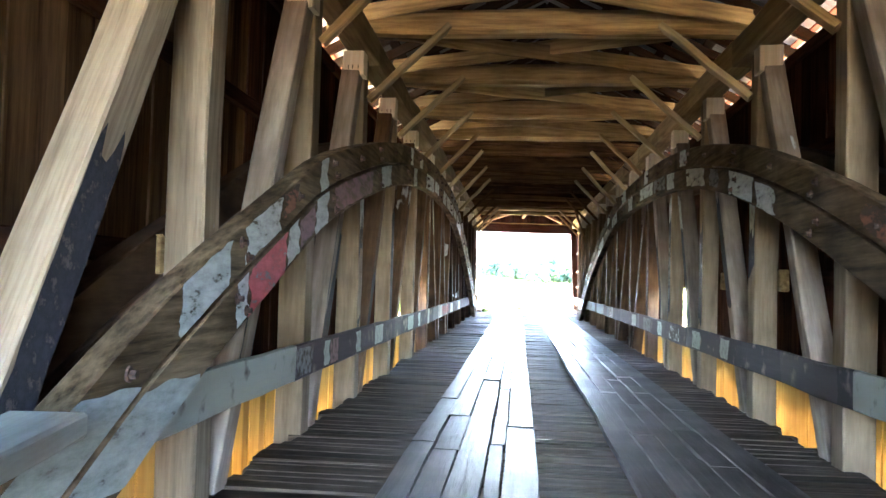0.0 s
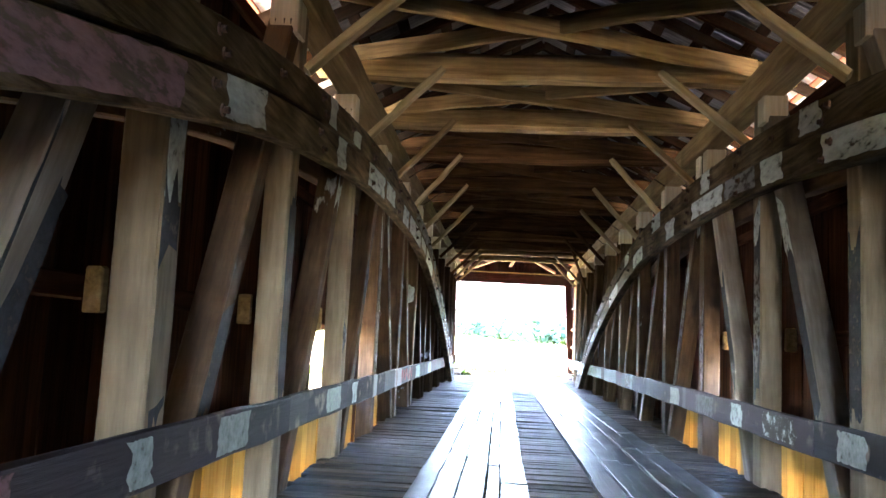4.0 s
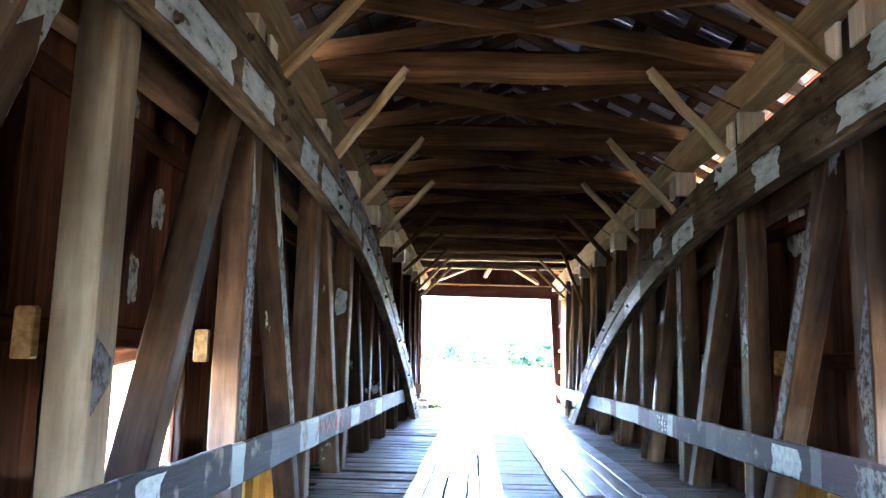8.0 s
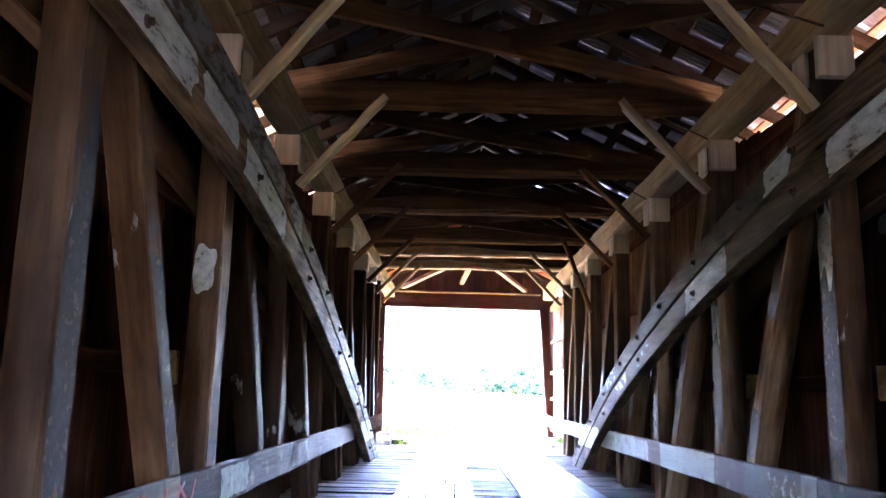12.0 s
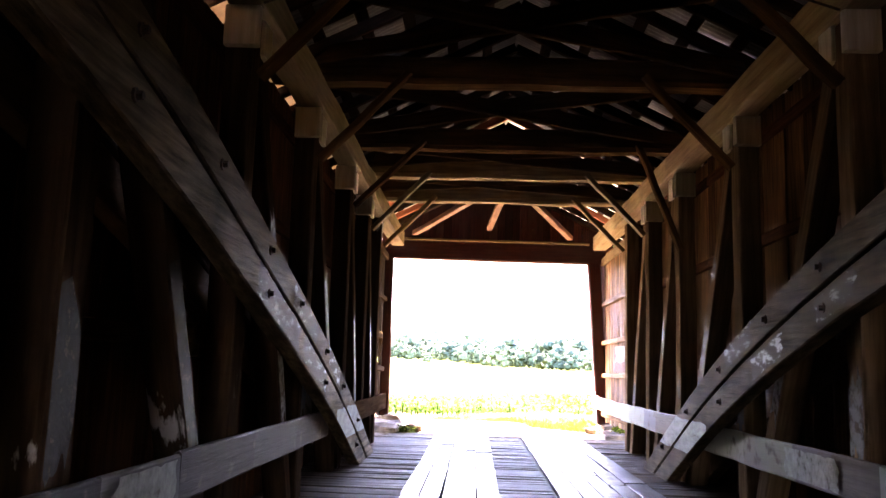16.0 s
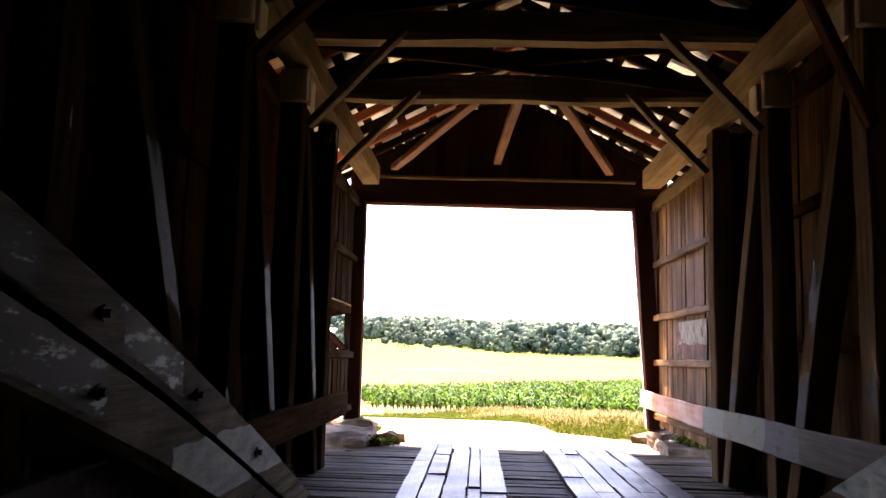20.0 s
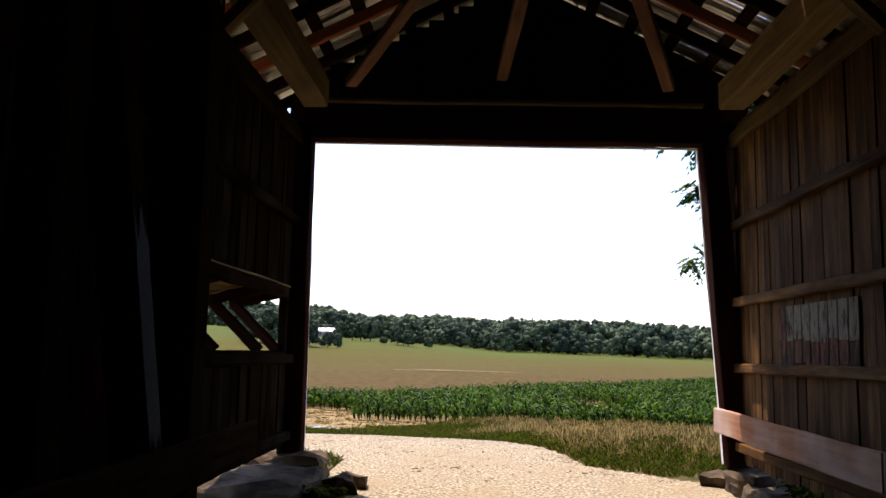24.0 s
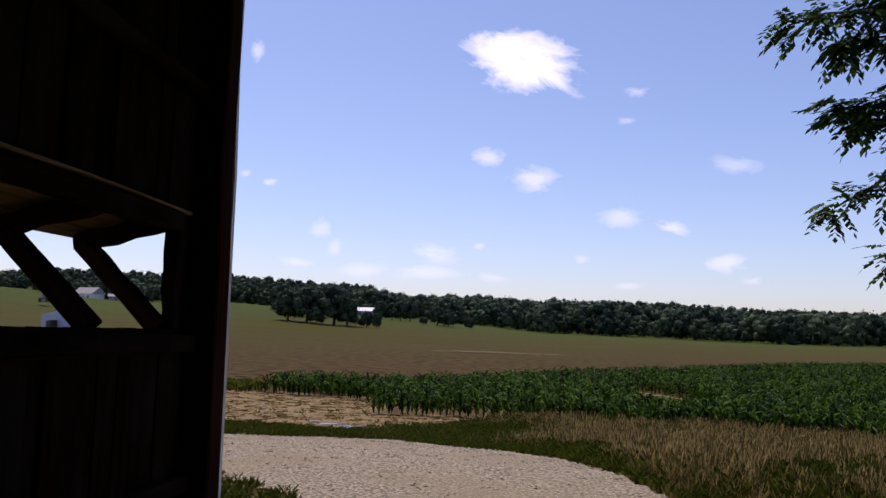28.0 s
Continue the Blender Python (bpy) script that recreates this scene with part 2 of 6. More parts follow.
RUNNER = wood("runner_planks", (0.048, 0.043, 0.036), (0.14, 0.125, 0.107), rough=0.38, vary=0.5, bump=1.0, stain_amount=0.6, stain=(0.03, 0.028, 0.026), shine=0.014, aged=0.38)
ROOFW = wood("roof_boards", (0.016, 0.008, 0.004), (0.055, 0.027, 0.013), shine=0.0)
REDW = wood("red_boards", (0.36, 0.10, 0.05), (0.58, 0.22, 0.11), aged=0.9, stain_amount=0.25)
# near-black copy of the bare siding: the left mouth wall's shade as colour
BARE_SHADED = wood("shaded_bare_siding", (0.011, 0.006, 0.003), (0.04, 0.024, 0.012), vary=0.3, shine=0.0)
TRIM = wood("portal_trim", (0.03, 0.011, 0.008), (0.085, 0.03, 0.021), stain_amount=0.3, shine=0.0)
WHITE = wood("white_trim", (0.62, 0.60, 0.56), (0.78, 0.77, 0.74), aged=1.0, stain_amount=0.3, stain=(0.3, 0.25, 0.2))
GREYPLANK = wood("grey_plank", (0.27, 0.285, 0.24), (0.43, 0.455, 0.39), stain=(0.19, 0.18, 0.14), aged=1.0)
# far right posts in a browner copy: light put into the colour
LITPOST = wood("lit_post_timber", (0.07, 0.042, 0.022), (0.21, 0.14, 0.08), stain=(0.03, 0.018, 0.01), stain_amount=0.6, shine=0.0, aged=0.6)
# brighter siding copy for stretches that catch light, painted into the boards
LITSIDE = wood("lit_siding_boards", (0.035, 0.017, 0.008), (0.15, 0.082, 0.036), vary=0.45, stain=(0.02, 0.012, 0.008), shine=0.0, aged=0.75)
REDBEAM = wood("red_brown_timber", (0.12, 0.055, 0.03), (0.30, 0.16, 0.09), stain=(0.08, 0.035, 0.02), aged=0.8)
LIGHTRAIL = wood("rust_rail", (0.20, 0.085, 0.042), (0.36, 0.18, 0.10), aged=0.9, stain=(0.5, 0.46, 0.42), stain_amount=0.55)
IRON = plain("rusty_iron", (0.018, 0.013, 0.010), 0.85, (0.06, 0.032, 0.02), 30)
IRON.node_tree.nodes["Principled BSDF"].inputs["Specular IOR Level"].default_value = 0.08
# sheet copies: pale for light under the eaves, near black for shade inside
EAVE_LIT = plain("lit_eave_metal", (0.42, 0.33, 0.28), 0.55, (0.62, 0.54, 0.48), 2.0, 0.15)
METAL_SHADED = plain("shaded_roof_metal", (0.03, 0.027, 0.027), 0.65, (0.08, 0.07, 0.065), 2.5, 0.5)
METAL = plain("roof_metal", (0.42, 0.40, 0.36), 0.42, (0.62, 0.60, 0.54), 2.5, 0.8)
STONE = plain("abutment_stone", (0.036, 0.026, 0.016), 0.95, (0.125, 0.09, 0.056), 5, 0, 0.9, 9)
GRAVEL = plain("gravel", (0.105, 0.085, 0.052), 0.95, (0.40, 0.34, 0.225), 27, 0, 0.8, 12)

for stop, place in zip(next(q for q in GRAVEL.node_tree.nodes if q.type == "VALTORGB").color_ramp.elements, (0.4, 0.6)):
    stop.position = place
gn, gl = GRAVEL.node_tree.nodes, GRAVEL.node_tree.links
worn, dirt = gn.new("ShaderNodeTexNoise"), gn.new("ShaderNodeMix")      # dusty wheel tracks and earthy patches
worn.inputs["Scale"].default_value, worn.inputs["Detail"].default_value = 0.7, 6
gl.new(next(q for q in gn if q.type == "TEX_COORD").outputs["Object"], worn.inputs["Vector"])
amount = gn.new("ShaderNodeMapRange")
amount.inputs["From Min"].default_value, amount.inputs["From Max"].default_value, amount.inputs["To Max"].default_value = 0.42, 0.66, 0.75
gl.new(worn.outputs["Fac"], amount.inputs["Value"])
dirt.data_type = "RGBA"
gl.new(amount.outputs[0], dirt.inputs["Factor"])
gl.new(next(q for q in gn if q.type == "VALTORGB").outputs["Color"], dirt.inputs["A"])
dirt.inputs["B"].default_value = (0.25, 0.195, 0.115, 1)
gl.new(dirt.outputs["Result"], gn["Principled BSDF"].inputs["Base Color"])


def flaky(name, paint, bare=(0.13, 0.09, 0.055), amount=0.36):
    """Brushed paint, scuffed through along the grain in places."""
    m = wood(name, [c * 0.5 for c in bare], bare, grain=7)
    n, l = m.node_tree.nodes, m.node_tree.links
    b = n["Principled BSDF"]
    paint = [c * 0.72 for c in paint]
    base = b.inputs["Base Color"].links[0].from_socket
    off = next(q for q in n if q.type == "VECT_MATH")
    mp = n.new("ShaderNodeMapping")
    mp.inputs["Scale"].default_value = (4.0, 13.0, 13.0)
    l.new(off.outputs[0], mp.inputs["Vector"])
    scuff = n.new("ShaderNodeTexNoise")
    scuff.inputs["Scale"].default_value, scuff.inputs["Detail"].default_value, scuff.inputs["Roughness"].default_value = 1.0, 9, 0.7
    l.new(mp.outputs[0], scuff.inputs["Vector"])
    mr = n.new("ShaderNodeMapRange")
    mr.inputs["From Min"].default_value, mr.inputs["From Max"].default_value = amount, amount + 0.07
    l.new(scuff.outputs["Fac"], mr.inputs["Value"])
    dirt = n.new("ShaderNodeValToRGB")
    dirt.color_ramp.elements[0].position, dirt.color_ramp.elements[0].color = 0.4, (*[c * 0.62 for c in paint], 1)
    dirt.color_ramp.elements[1].position, dirt.color_ramp.elements[1].color = 0.62, (*paint, 1)
    l.new(scuff.outputs["Fac"], dirt.inputs["Fac"])
    mx = n.new("ShaderNodeMix")
    mx.data_type = "RGBA"
    l.new(mr.outputs[0], mx.inputs["Factor"])
    l.new(base, mx.inputs["A"])
    l.new(dirt.outputs["Color"], mx.inputs["B"])
    l.new(mx.outputs["Result"], b.inputs["Base Color"])
    return m


PAINTS = {"plum": flaky("plum_patch", (0.20, 0.115, 0.115), (0.17, 0.12, 0.08), 0.42), "white": flaky("white_patch", (0.41, 0.445, 0.41)), "dim": flaky("dim_patch", (0.13, 0.13, 0.125), (0.08, 0.055, 0.035), 0.44), "pink": flaky("pink_patch", (0.44, 0.11, 0.11), (0.40, 0.36, 0.35), 0.38), "charcoal": flaky("dark_patch", (0.035, 0.035, 0.038), (0.13, 0.11, 0.09), 0.38), "rust": flaky("rust_patch", (0.20, 0.085, 0.05), (0.13, 0.09, 0.055), 0.46), "cream": flaky("cream_patch", (0.28, 0.26, 0.20), (0.10, 0.06, 0.03), 0.42), "specks": flaky("speck_patch", (0.48, 0.5, 0.48), (0.11, 0.085, 0.06), 0.53), "rail_grey": flaky("rail_grey_patch", (0.305, 0.335, 0.295), (0.2, 0.17, 0.13), 0.33)}

# ---- mesh helpers ----


def link(name, me, mat, parent=None, label=""):
    me.materials.append(mat)
    ob = new(name, me)
    if parent:
        ob.parent = parent
    if label:
        ob["label"] = label
    return ob


def part(name, bm, mat, parent=None, label=""):
    me = bpy.data.meshes.new(name)
    bm.to_mesh(me)
    bm.free()
    return link(name, me, mat, parent, label)


def thing(name, label, category, kind="", group="", at=(0, 0, 0)):
    ob = new(name)
    ob.location = at
    ob.empty_display_size = 0.2
    return tagged(ob, label, category, group, kind)


def stick_mesh(name, length, w, d, seg=5, wob=0.008, chamfer=0.012, seed=0, mid=0.0):
    """A timber along x from 0 to length, w wide in y and d deep in z, with chamfered, slightly uneven edges. mid: swelling at half length."""
    rnd = random.Random(seed * 7919 + int(length * 1000))
    c = min(chamfer, w * 0.3, d * 0.3)
    ring = [(-w / 2 + c, -d / 2), (w / 2 - c, -d / 2), (w / 2, -d / 2 + c), (w / 2, d / 2 - c), (w / 2 - c, d / 2), (-w / 2 + c, d / 2), (-w / 2, d / 2 - c), (-w / 2, -d / 2 + c)]
    verts, faces = [], []
    for i in range(seg + 1):
        x = length * i / seg
        s = 1 + mid * (1 - (2 * i / seg - 1) ** 2)
        oy, oz = rnd.uniform(-wob, wob), rnd.uniform(-wob, wob)
        if i in (0, seg):
            oy = oz = 0
        for y, z in ring:
            verts.append((x + (rnd.uniform(-wob, wob) if i in (0, seg) else 0), y * s + oy + rnd.uniform(-wob, wob) * 0.4, z * s + oz + rnd.uniform(-wob, wob) * 0.4))
    for i in range(seg):
        for k in range(8):
            a0, b0 = i * 8 + k, i * 8 + (k + 1) % 8
            faces.append((a0, a0 + 8, b0 + 8, b0))
    faces.append(tuple(range(8)))
    faces.append(tuple(range(seg * 8 + 7, seg * 8 - 1, -1)))
    me = bpy.data.meshes.new(name)
    me.from_pydata(verts, [], faces)
    me.update()
    return me


def axes(p, q, side=(0, 0, 1)):
    p, q = Vector(p), Vector(q)
    x = (q - p).normalized()
    s = Vector(side)
    if abs(x.dot(s)) > 0.95:
        s = Vector((0, 1, 0))
    y = s.cross(x).normalized()
    z = x.cross(y)
    m = Matrix((x, y, z)).transposed().to_4x4()
    m.translation = p
    return m, (q - p).length


STICKS = {}


def stick(name, p, q, w, d, mat, parent, side=(0, 0, 1), label="", seg=5, wob=0.008, mid=0.0, share=True, chamfer=0.012):
    """A timber from p to q; d is its size along side, w across it."""
    m, length = axes(p, q, side)
    key = (name, round(length, 2), w, d, mat.name, random.randrange(3)) if share else None
    me = STICKS.get(key) if share else None
    if me is None:
        me = stick_mesh(name, length, w, d, seg, wob, chamfer, random.randrange(9999), mid)
        me.materials.append(mat)
        if share:
            STICKS[key] = me
    ob = new(name, me)
    ob.matrix_world = m
    if parent:
        ob.parent = parent
        ob.matrix_parent_inverse = parent.matrix_basis.inverted()
    if label:
        ob["label"] = label
    return ob


# ---- plan ----
Y0, Y1 = -6.3, 39.3                   # the two portals
# the seam between the two ribs of each arch: y and height at the joints of its sawn pieces
SEAM = {-1: ((-1.0, -1.7), (0.8, -0.55), (2.72, 0.54), (3.75, 1.05), (5.2, 1.62), (6.55, 2.12), (8.2, 2.52), (10.4, 2.94), (12.4, 3.18), (14.5, 3.34), (16.6, 3.38), (19.0, 3.34), (21.5, 3.13), (24.2, 2.62), (27.1, 1.85), (28.1, 1.57), (29.75, 1.06), (32.5, 0.06), (34.2, -0.62)),
        1: ((-1.0, -1.6), (0.8, -0.5), (2.7, 0.56), (4.0, 1.14), (5.25, 1.65), (7.1, 2.25), (8.7, 2.66), (10.3, 2.95), (12.2, 3.17), (14.0, 3.28), (16.6, 3.32), (18.3, 3.29), (20.5, 3.16), (23.3, 2.72), (26.0, 2.12), (28.06, 1.54), (29.55, 1.02), (31.0, 0.42), (33.0, -0.45), (34.2, -1.0))}
YC, ARCH_FROM, ARCH_TO = 16.6, -0.9, 34.0
POSTS_L = [-2.1, -0.3, 1.9, 4.6, 6.95, 9.25, 11.65, 14.2, 16.57, 19.12, 21.5, 23.95, 26.45, 28.9, 31.4, 33.3, 35.1]
POSTS_R = [-2.1, -0.3, 1.6, 4.1, 6.55, 9.0, 11.5, 13.88, 16.25, 18.75, 21.35, 23.85, 26.4, 28.9, 31.4, 33.3, 35.1]
TIES = [-2.1, -0.3, 1.7, 4.5, 7.0, 9.46, 11.9, 14.31, 16.5, 18.6, 21.2, 23.8, 26.42, 28.88, 31.5, 33.28, 35.1]
PLATE_Z, TIE_Z = 4.03, 4.52
SIDES = (-1, 1)
WALL_X, WALL_TOP = 2.77, 4.12
RIDGE, PITCH = 5.92, 0.5
RIVER = (-3.0, 25.0)


def seam_z(s, y):
    """Height and slope of the seam between an arch's ribs: a smooth curve through its joints."""
    tab = SEAM[s]
    k = max(1, min(len(tab) - 3, next((i - 1 for i, q in enumerate(tab) if q[0] > y), len(tab) - 3)))
    (ya, za), (y0, z0), (y1, z1), (yb, zb) = tab[k - 1:k + 3]
    h = y1 - y0
    u = (y - y0) / h
    m0, m1 = (z1 - za) / (y1 - ya), (zb - z0) / (yb - y0)
    z = (2 * u ** 3 - 3 * u * u + 1) * z0 + (u ** 3 - 2 * u * u + u) * h * m0 + (3 * u * u - 2 * u ** 3) * z1 + (u ** 3 - u * u) * h * m1
    return z, m0 + (m1 - m0) * u


def arch_z(s, y):
    return seam_z(s, y)[0] + 0.28


def roof_z(x):
    return RIDGE - PITCH * abs(x)


def smooth(a, b, v):
    u = min(1.0, max(0.0, (v - a) / (b - a)))
    return u * u * (3 - 2 * u)


FOOT = ((-0.7, 13), (-0.63, 12), (-0.57, 7.8), (-0.5, 8.2), (-0.37, 9.2), (-0.31, 8.2), (-0.2, 5.5), (-0.13, 5.2), (-0.07, 3.6), (0.04, 1.6), (0.155, 1.2), (0.32, 0.2), (0.45, 0.4))       # bearing, height where the woods begin
CREST = ((-0.67, 24), (-0.58, 29), (-0.49, 27), (-0.37, 26), (-0.24, 22.5), (-0.19, 21), (-0.157, 16.5), (-0.13, 14), (-0.085, 16), (0.04, 15), (0.156, 14.5), (0.32, 11.5), (0.45, 11.5))   # bearing, height of the hill


def along(table, a):
    for (a0, z0), (a1, z1) in zip(table, table[1:]):
        if a < a1:
            return z0 + (z1 - z0) * smooth(a0, a1, a)
    return table[-1][1]


def land(x, y):
    """Height of the ground."""
    z = -0.1 - 0.62 * smooth(41.5, 52, y) - 0.5 * smooth(-7, -16, y)
    z -= 0.5 * smooth(3.5, 9, abs(x)) * smooth(44, 38, y) * smooth(-12, -6, y)
    z -= 3.4 * smooth(RIVER[0] - 3.2, RIVER[0] + 1.5, y) * smooth(RIVER[1] + 3.4, RIVER[1] - 1.0, y)
    z -= 0.75 * smooth(20, 27, y) * smooth(37.6, 35.5, y) * smooth(4.0, 2.7, abs(x))
    a = x / max(60.0, y - 34)
    near = along(FOOT, a)
    z += (near + 0.7) * smooth(120, 320, y)
    z += (along(CREST, a) - near) * smooth(310, 610, y)
    z += 0.12 * noise.noise(Vector((x * 0.05, y * 0.05, 0.3))) * smooth(46, 80, y)
    return z


# ---- ground ----
def soil():
    m = bpy.data.materials.new("field_soil")
    m.use_nodes = True
    n, l = m.node_tree.nodes, m.node_tree.links
    b = n["Principled BSDF"]
    b.inputs["Roughness"].default_value, b.inputs["Specular IOR Level"].default_value = 1.0, 0.05
    tc, sep = n.new("ShaderNodeTexCoord"), n.new("ShaderNodeSeparateXYZ")
    l.new(tc.outputs["Object"], sep.inputs[0])
    big, small, streak = (n.new("ShaderNodeTexNoise") for _ in range(3))
    big.inputs["Scale"].default_value, big.inputs["Detail"].default_value = 0.02, 6
    small.inputs["Scale"].default_value, small.inputs["Detail"].default_value = 1.3, 9
    streak.inputs["Scale"].default_value, streak.inputs["Detail"].default_value = 0.25, 7
    mp = n.new("ShaderNodeMapping")
    mp.inputs["Scale"].default_value = (0.12, 1.6, 1)
    l.new(tc.outputs["Object"], mp.inputs["Vector"])
    l.new(mp.outputs[0], streak.inputs["Vector"])
    for q in (big, small):
        l.new(tc.outputs["Object"], q.inputs["Vector"])
    r1 = n.new("ShaderNodeValToRGB")      # bare and stubbly soil
    r1.color_ramp.elements[0].color, r1.color_ramp.elements[1].color = (0.034, 0.0225, 0.006, 1), (0.096, 0.062, 0.019, 1)
    r1.color_ramp.elements[0].position, r1.color_ramp.elements[1].position = 0.4, 0.62
    l.new(small.outputs["Fac"], r1.inputs["Fac"])
    r2 = n.new("ShaderNodeValToRGB")      # young crop and pasture
    r2.color_ramp.elements[0].color, r2.color_ramp.elements[1].color = (0.044, 0.042, 0.008, 1), (0.084, 0.076, 0.015, 1)
    l.new(streak.outputs["Fac"], r2.inputs["Fac"])
    ad = n.new("ShaderNodeMath")
    ad.operation = "MULTIPLY_ADD"
    ad.inputs[1].default_value = 95.0
    l.new(streak.outputs["Fac"], ad.inputs[0])
    l.new(sep.outputs["Y"], ad.inputs[2])
    mr = n.new("ShaderNodeMapRange")
    mr.inputs["From Min"].default_value, mr.inputs["From Max"].default_value = 125, 235
    l.new(ad.outputs[0], mr.inputs["Value"])
    mx = n.new("ShaderNodeMix")
    mx.data_type = "RGBA"
    l.new(mr.outputs[0], mx.inputs["Factor"])
    l.new(r1.outputs["Color"], mx.inputs["A"])
    l.new(r2.outputs["Color"], mx.inputs["B"])
    r3 = n.new("ShaderNodeValToRGB")      # grazed pasture
    r3.color_ramp.elements[0].color, r3.color_ramp.elements[1].color = (0.040, 0.056, 0.010, 1), (0.080, 0.098, 0.021, 1)
    r3.color_ramp.elements[0].position, r3.color_ramp.elements[1].position = 0.35, 0.7
    l.new(small.outputs["Fac"], r3.inputs["Fac"])
    m3 = n.new("ShaderNodeMapRange")
    m3.inputs["From Min"].default_value, m3.inputs["From Max"].default_value = 240, 285
    l.new(ad.outputs[0], m3.inputs["Value"])
    mx3 = n.new("ShaderNodeMix")
    mx3.data_type = "RGBA"
    l.new(m3.outputs[0], mx3.inputs["Factor"])
    l.new(mx.outputs["Result"], mx3.inputs["A"])
    l.new(r3.outputs["Color"], mx3.inputs["B"])
    l.new(mx3.outputs["Result"], b.inputs["Base Color"])
    bp = n.new("ShaderNodeBump")
    bp.inputs["Strength"].default_value, bp.inputs["Distance"].default_value = 0.6, 0.05
    l.new(small.outputs["Fac"], bp.inputs["Height"])
    l.new(bp.outputs[0], b.inputs["Normal"])
    return m


def sheet(name, xs, ys, fn, mat):
    verts = [(x, y, fn(x, y)) for y in ys for x in xs]
    w = len(xs)
    faces = [(j * w + i, j * w + i + 1, (j + 1) * w + i + 1, (j + 1) * w + i) for j in range(len(ys) - 1) for i in range(w - 1)]
    me = bpy.data.meshes.new(name)
    me.from_pydata(verts, [], faces)
    me.polygons.foreach_set("use_smooth", [True] * len(faces))
    return link(name, me, mat)


xs = [-2500, -1200, -700] + list(range(-450, -60, 20)) + list(range(-60, -10, 5)) + [x * 0.8 for x in range(-12, 13)] + list(range(11, 60, 5)) + list(range(60, 400, 20)) + [500, 800, 1400, 2500]
ys = [-2500, -900, -300, -120, -60, -30] + [-20 + 1.0 * k for k in range(80)] + list(range(60, 130, 5)) + list(range(130, 700, 15)) + [800, 1100, 1700, 2500, 4000]
ground = tagged(sheet("ground", xs, ys, land, soil()), "brown and green farm field rolling up to wooded hills", "ground", kind="structure")

GRASSG = plain("verge_turf", (0.035, 0.036, 0.008), 0.95, (0.095, 0.075, 0.022), 4, 0, 0.5, 8)


def road_edge(x):
    """Far edge of the gravel, which bends away to the left beyond the portal."""
    return float(np.interp(x, (-30, -2.6, -1.5, -0.65, 0.0, 0.4, 0.65, 0.8, 1.0, 2.6), (47.4, 48.15, 46.95, 46.3, 45.25, 44.05, 43.1, 42.2, 40.9, 39.4)))


def road_in(x, y):
    if y > road_edge(x) + 0.25 * noise.noise(Vector((x * 1.3, y * 1.3, 7))):
        return False
    if x < -2.2 and y < min(41.1 - 0.85 * (x + 2.3), 42.1 - 0.1 * (x + 3.5)) + 0.3 * noise.noise(Vector((x * 1.7, y * 1.7, 2))):
        return False
    return x < 2.6


def patch_sheet(name, x0, x1, y0, y1, step, test, lift, mat, label, category, kind="structure", rough=0.0):
    nx, ny = int((x1 - x0) / step), int((y1 - y0) / step)
    idx, verts, faces = {}, [], []

    def vid(i, j):
        if (i, j) not in idx:
            x, y = x0 + i * step, y0 + j * step
            idx[i, j] = len(verts)
            verts.append((x, y, land(x, y) + lift + rough * noise.noise(Vector((x * 2.2, y * 2.2, 0)))))
        return idx[i, j]
    for j in range(ny):
        for i in range(nx):
            if test(x0 + (i + 0.5) * step, y0 + (j + 0.5) * step):
                faces.append((vid(i, j), vid(i + 1, j), vid(i + 1, j + 1), vid(i, j + 1)))
    me = bpy.data.meshes.new(name)
    me.from_pydata(verts, [], faces)
    me.polygons.foreach_set("use_smooth", [True] * len(faces))
    return tagged(link(name, me, mat), label, category, kind=kind)


patch_sheet("road", -22, 2.8, 37.4, 48.7, 0.11, road_in, 0.03, GRAVEL, "pale gravel lane bending away from the bridge", "road", rough=0.015)
patch_sheet("pavement", -2.6, 2.6, -20, Y0 + 0.2, 0.4, lambda x, y: True, 0.03, GRAVEL, "pale gravel lane at the bridge mouth", "road")
patch_sheet("grass_verge", -30, 16, 36.5, 52.4, 0.25, lambda x, y: not road_in(x, y) and (y > 39.45 or abs(x) > 3.2), 0.014, GRASSG, "dry mixed turf beside the lane", "grass")
TAN = plain("tan_soil", (0.145, 0.098, 0.042), 0.95, (0.29, 0.208, 0.095), 7, 0, 0.8, 9)
SAND = plain("pale_sand", (0.17, 0.125, 0.07), 0.95, (0.30, 0.23, 0.14), 1.2, 0, 0.3, 9)
patch_sheet("bare_soil", -26, 1.5, 50, 61, 0.2, lambda x, y: 51.7 + 0.35 * noise.noise(Vector((x * 0.8, y, 3))) - 1.1 * math.exp(-((x + 4.3) / 0.9) ** 2) < y < 59.2 - 0.25 * (x + 6) + 0.8 * noise.noise(Vector((x * 0.4, 0, 3))) and x < -1.2 - 0.9 * (53.2 - y) + 1.2 * noise.noise(Vector((x * 0.7, y * 0.7, 8))), 0.032, TAN, "pale bare field soil littered with straw", "soil", rough=0.012)
patch_sheet("sand_patch", 1.5, 7, 59, 67.5, 0.2, lambda x, y: ((x - 3.9) / 1.15) ** 2 + ((y - 63.0) / 2.4) ** 2 < 1 + 0.5 * noise.noise(Vector((x * 1.4, y * 1.4, 5))), 0.035, TAN, "bare sandy gap in the corn", "soil", rough=0.012)
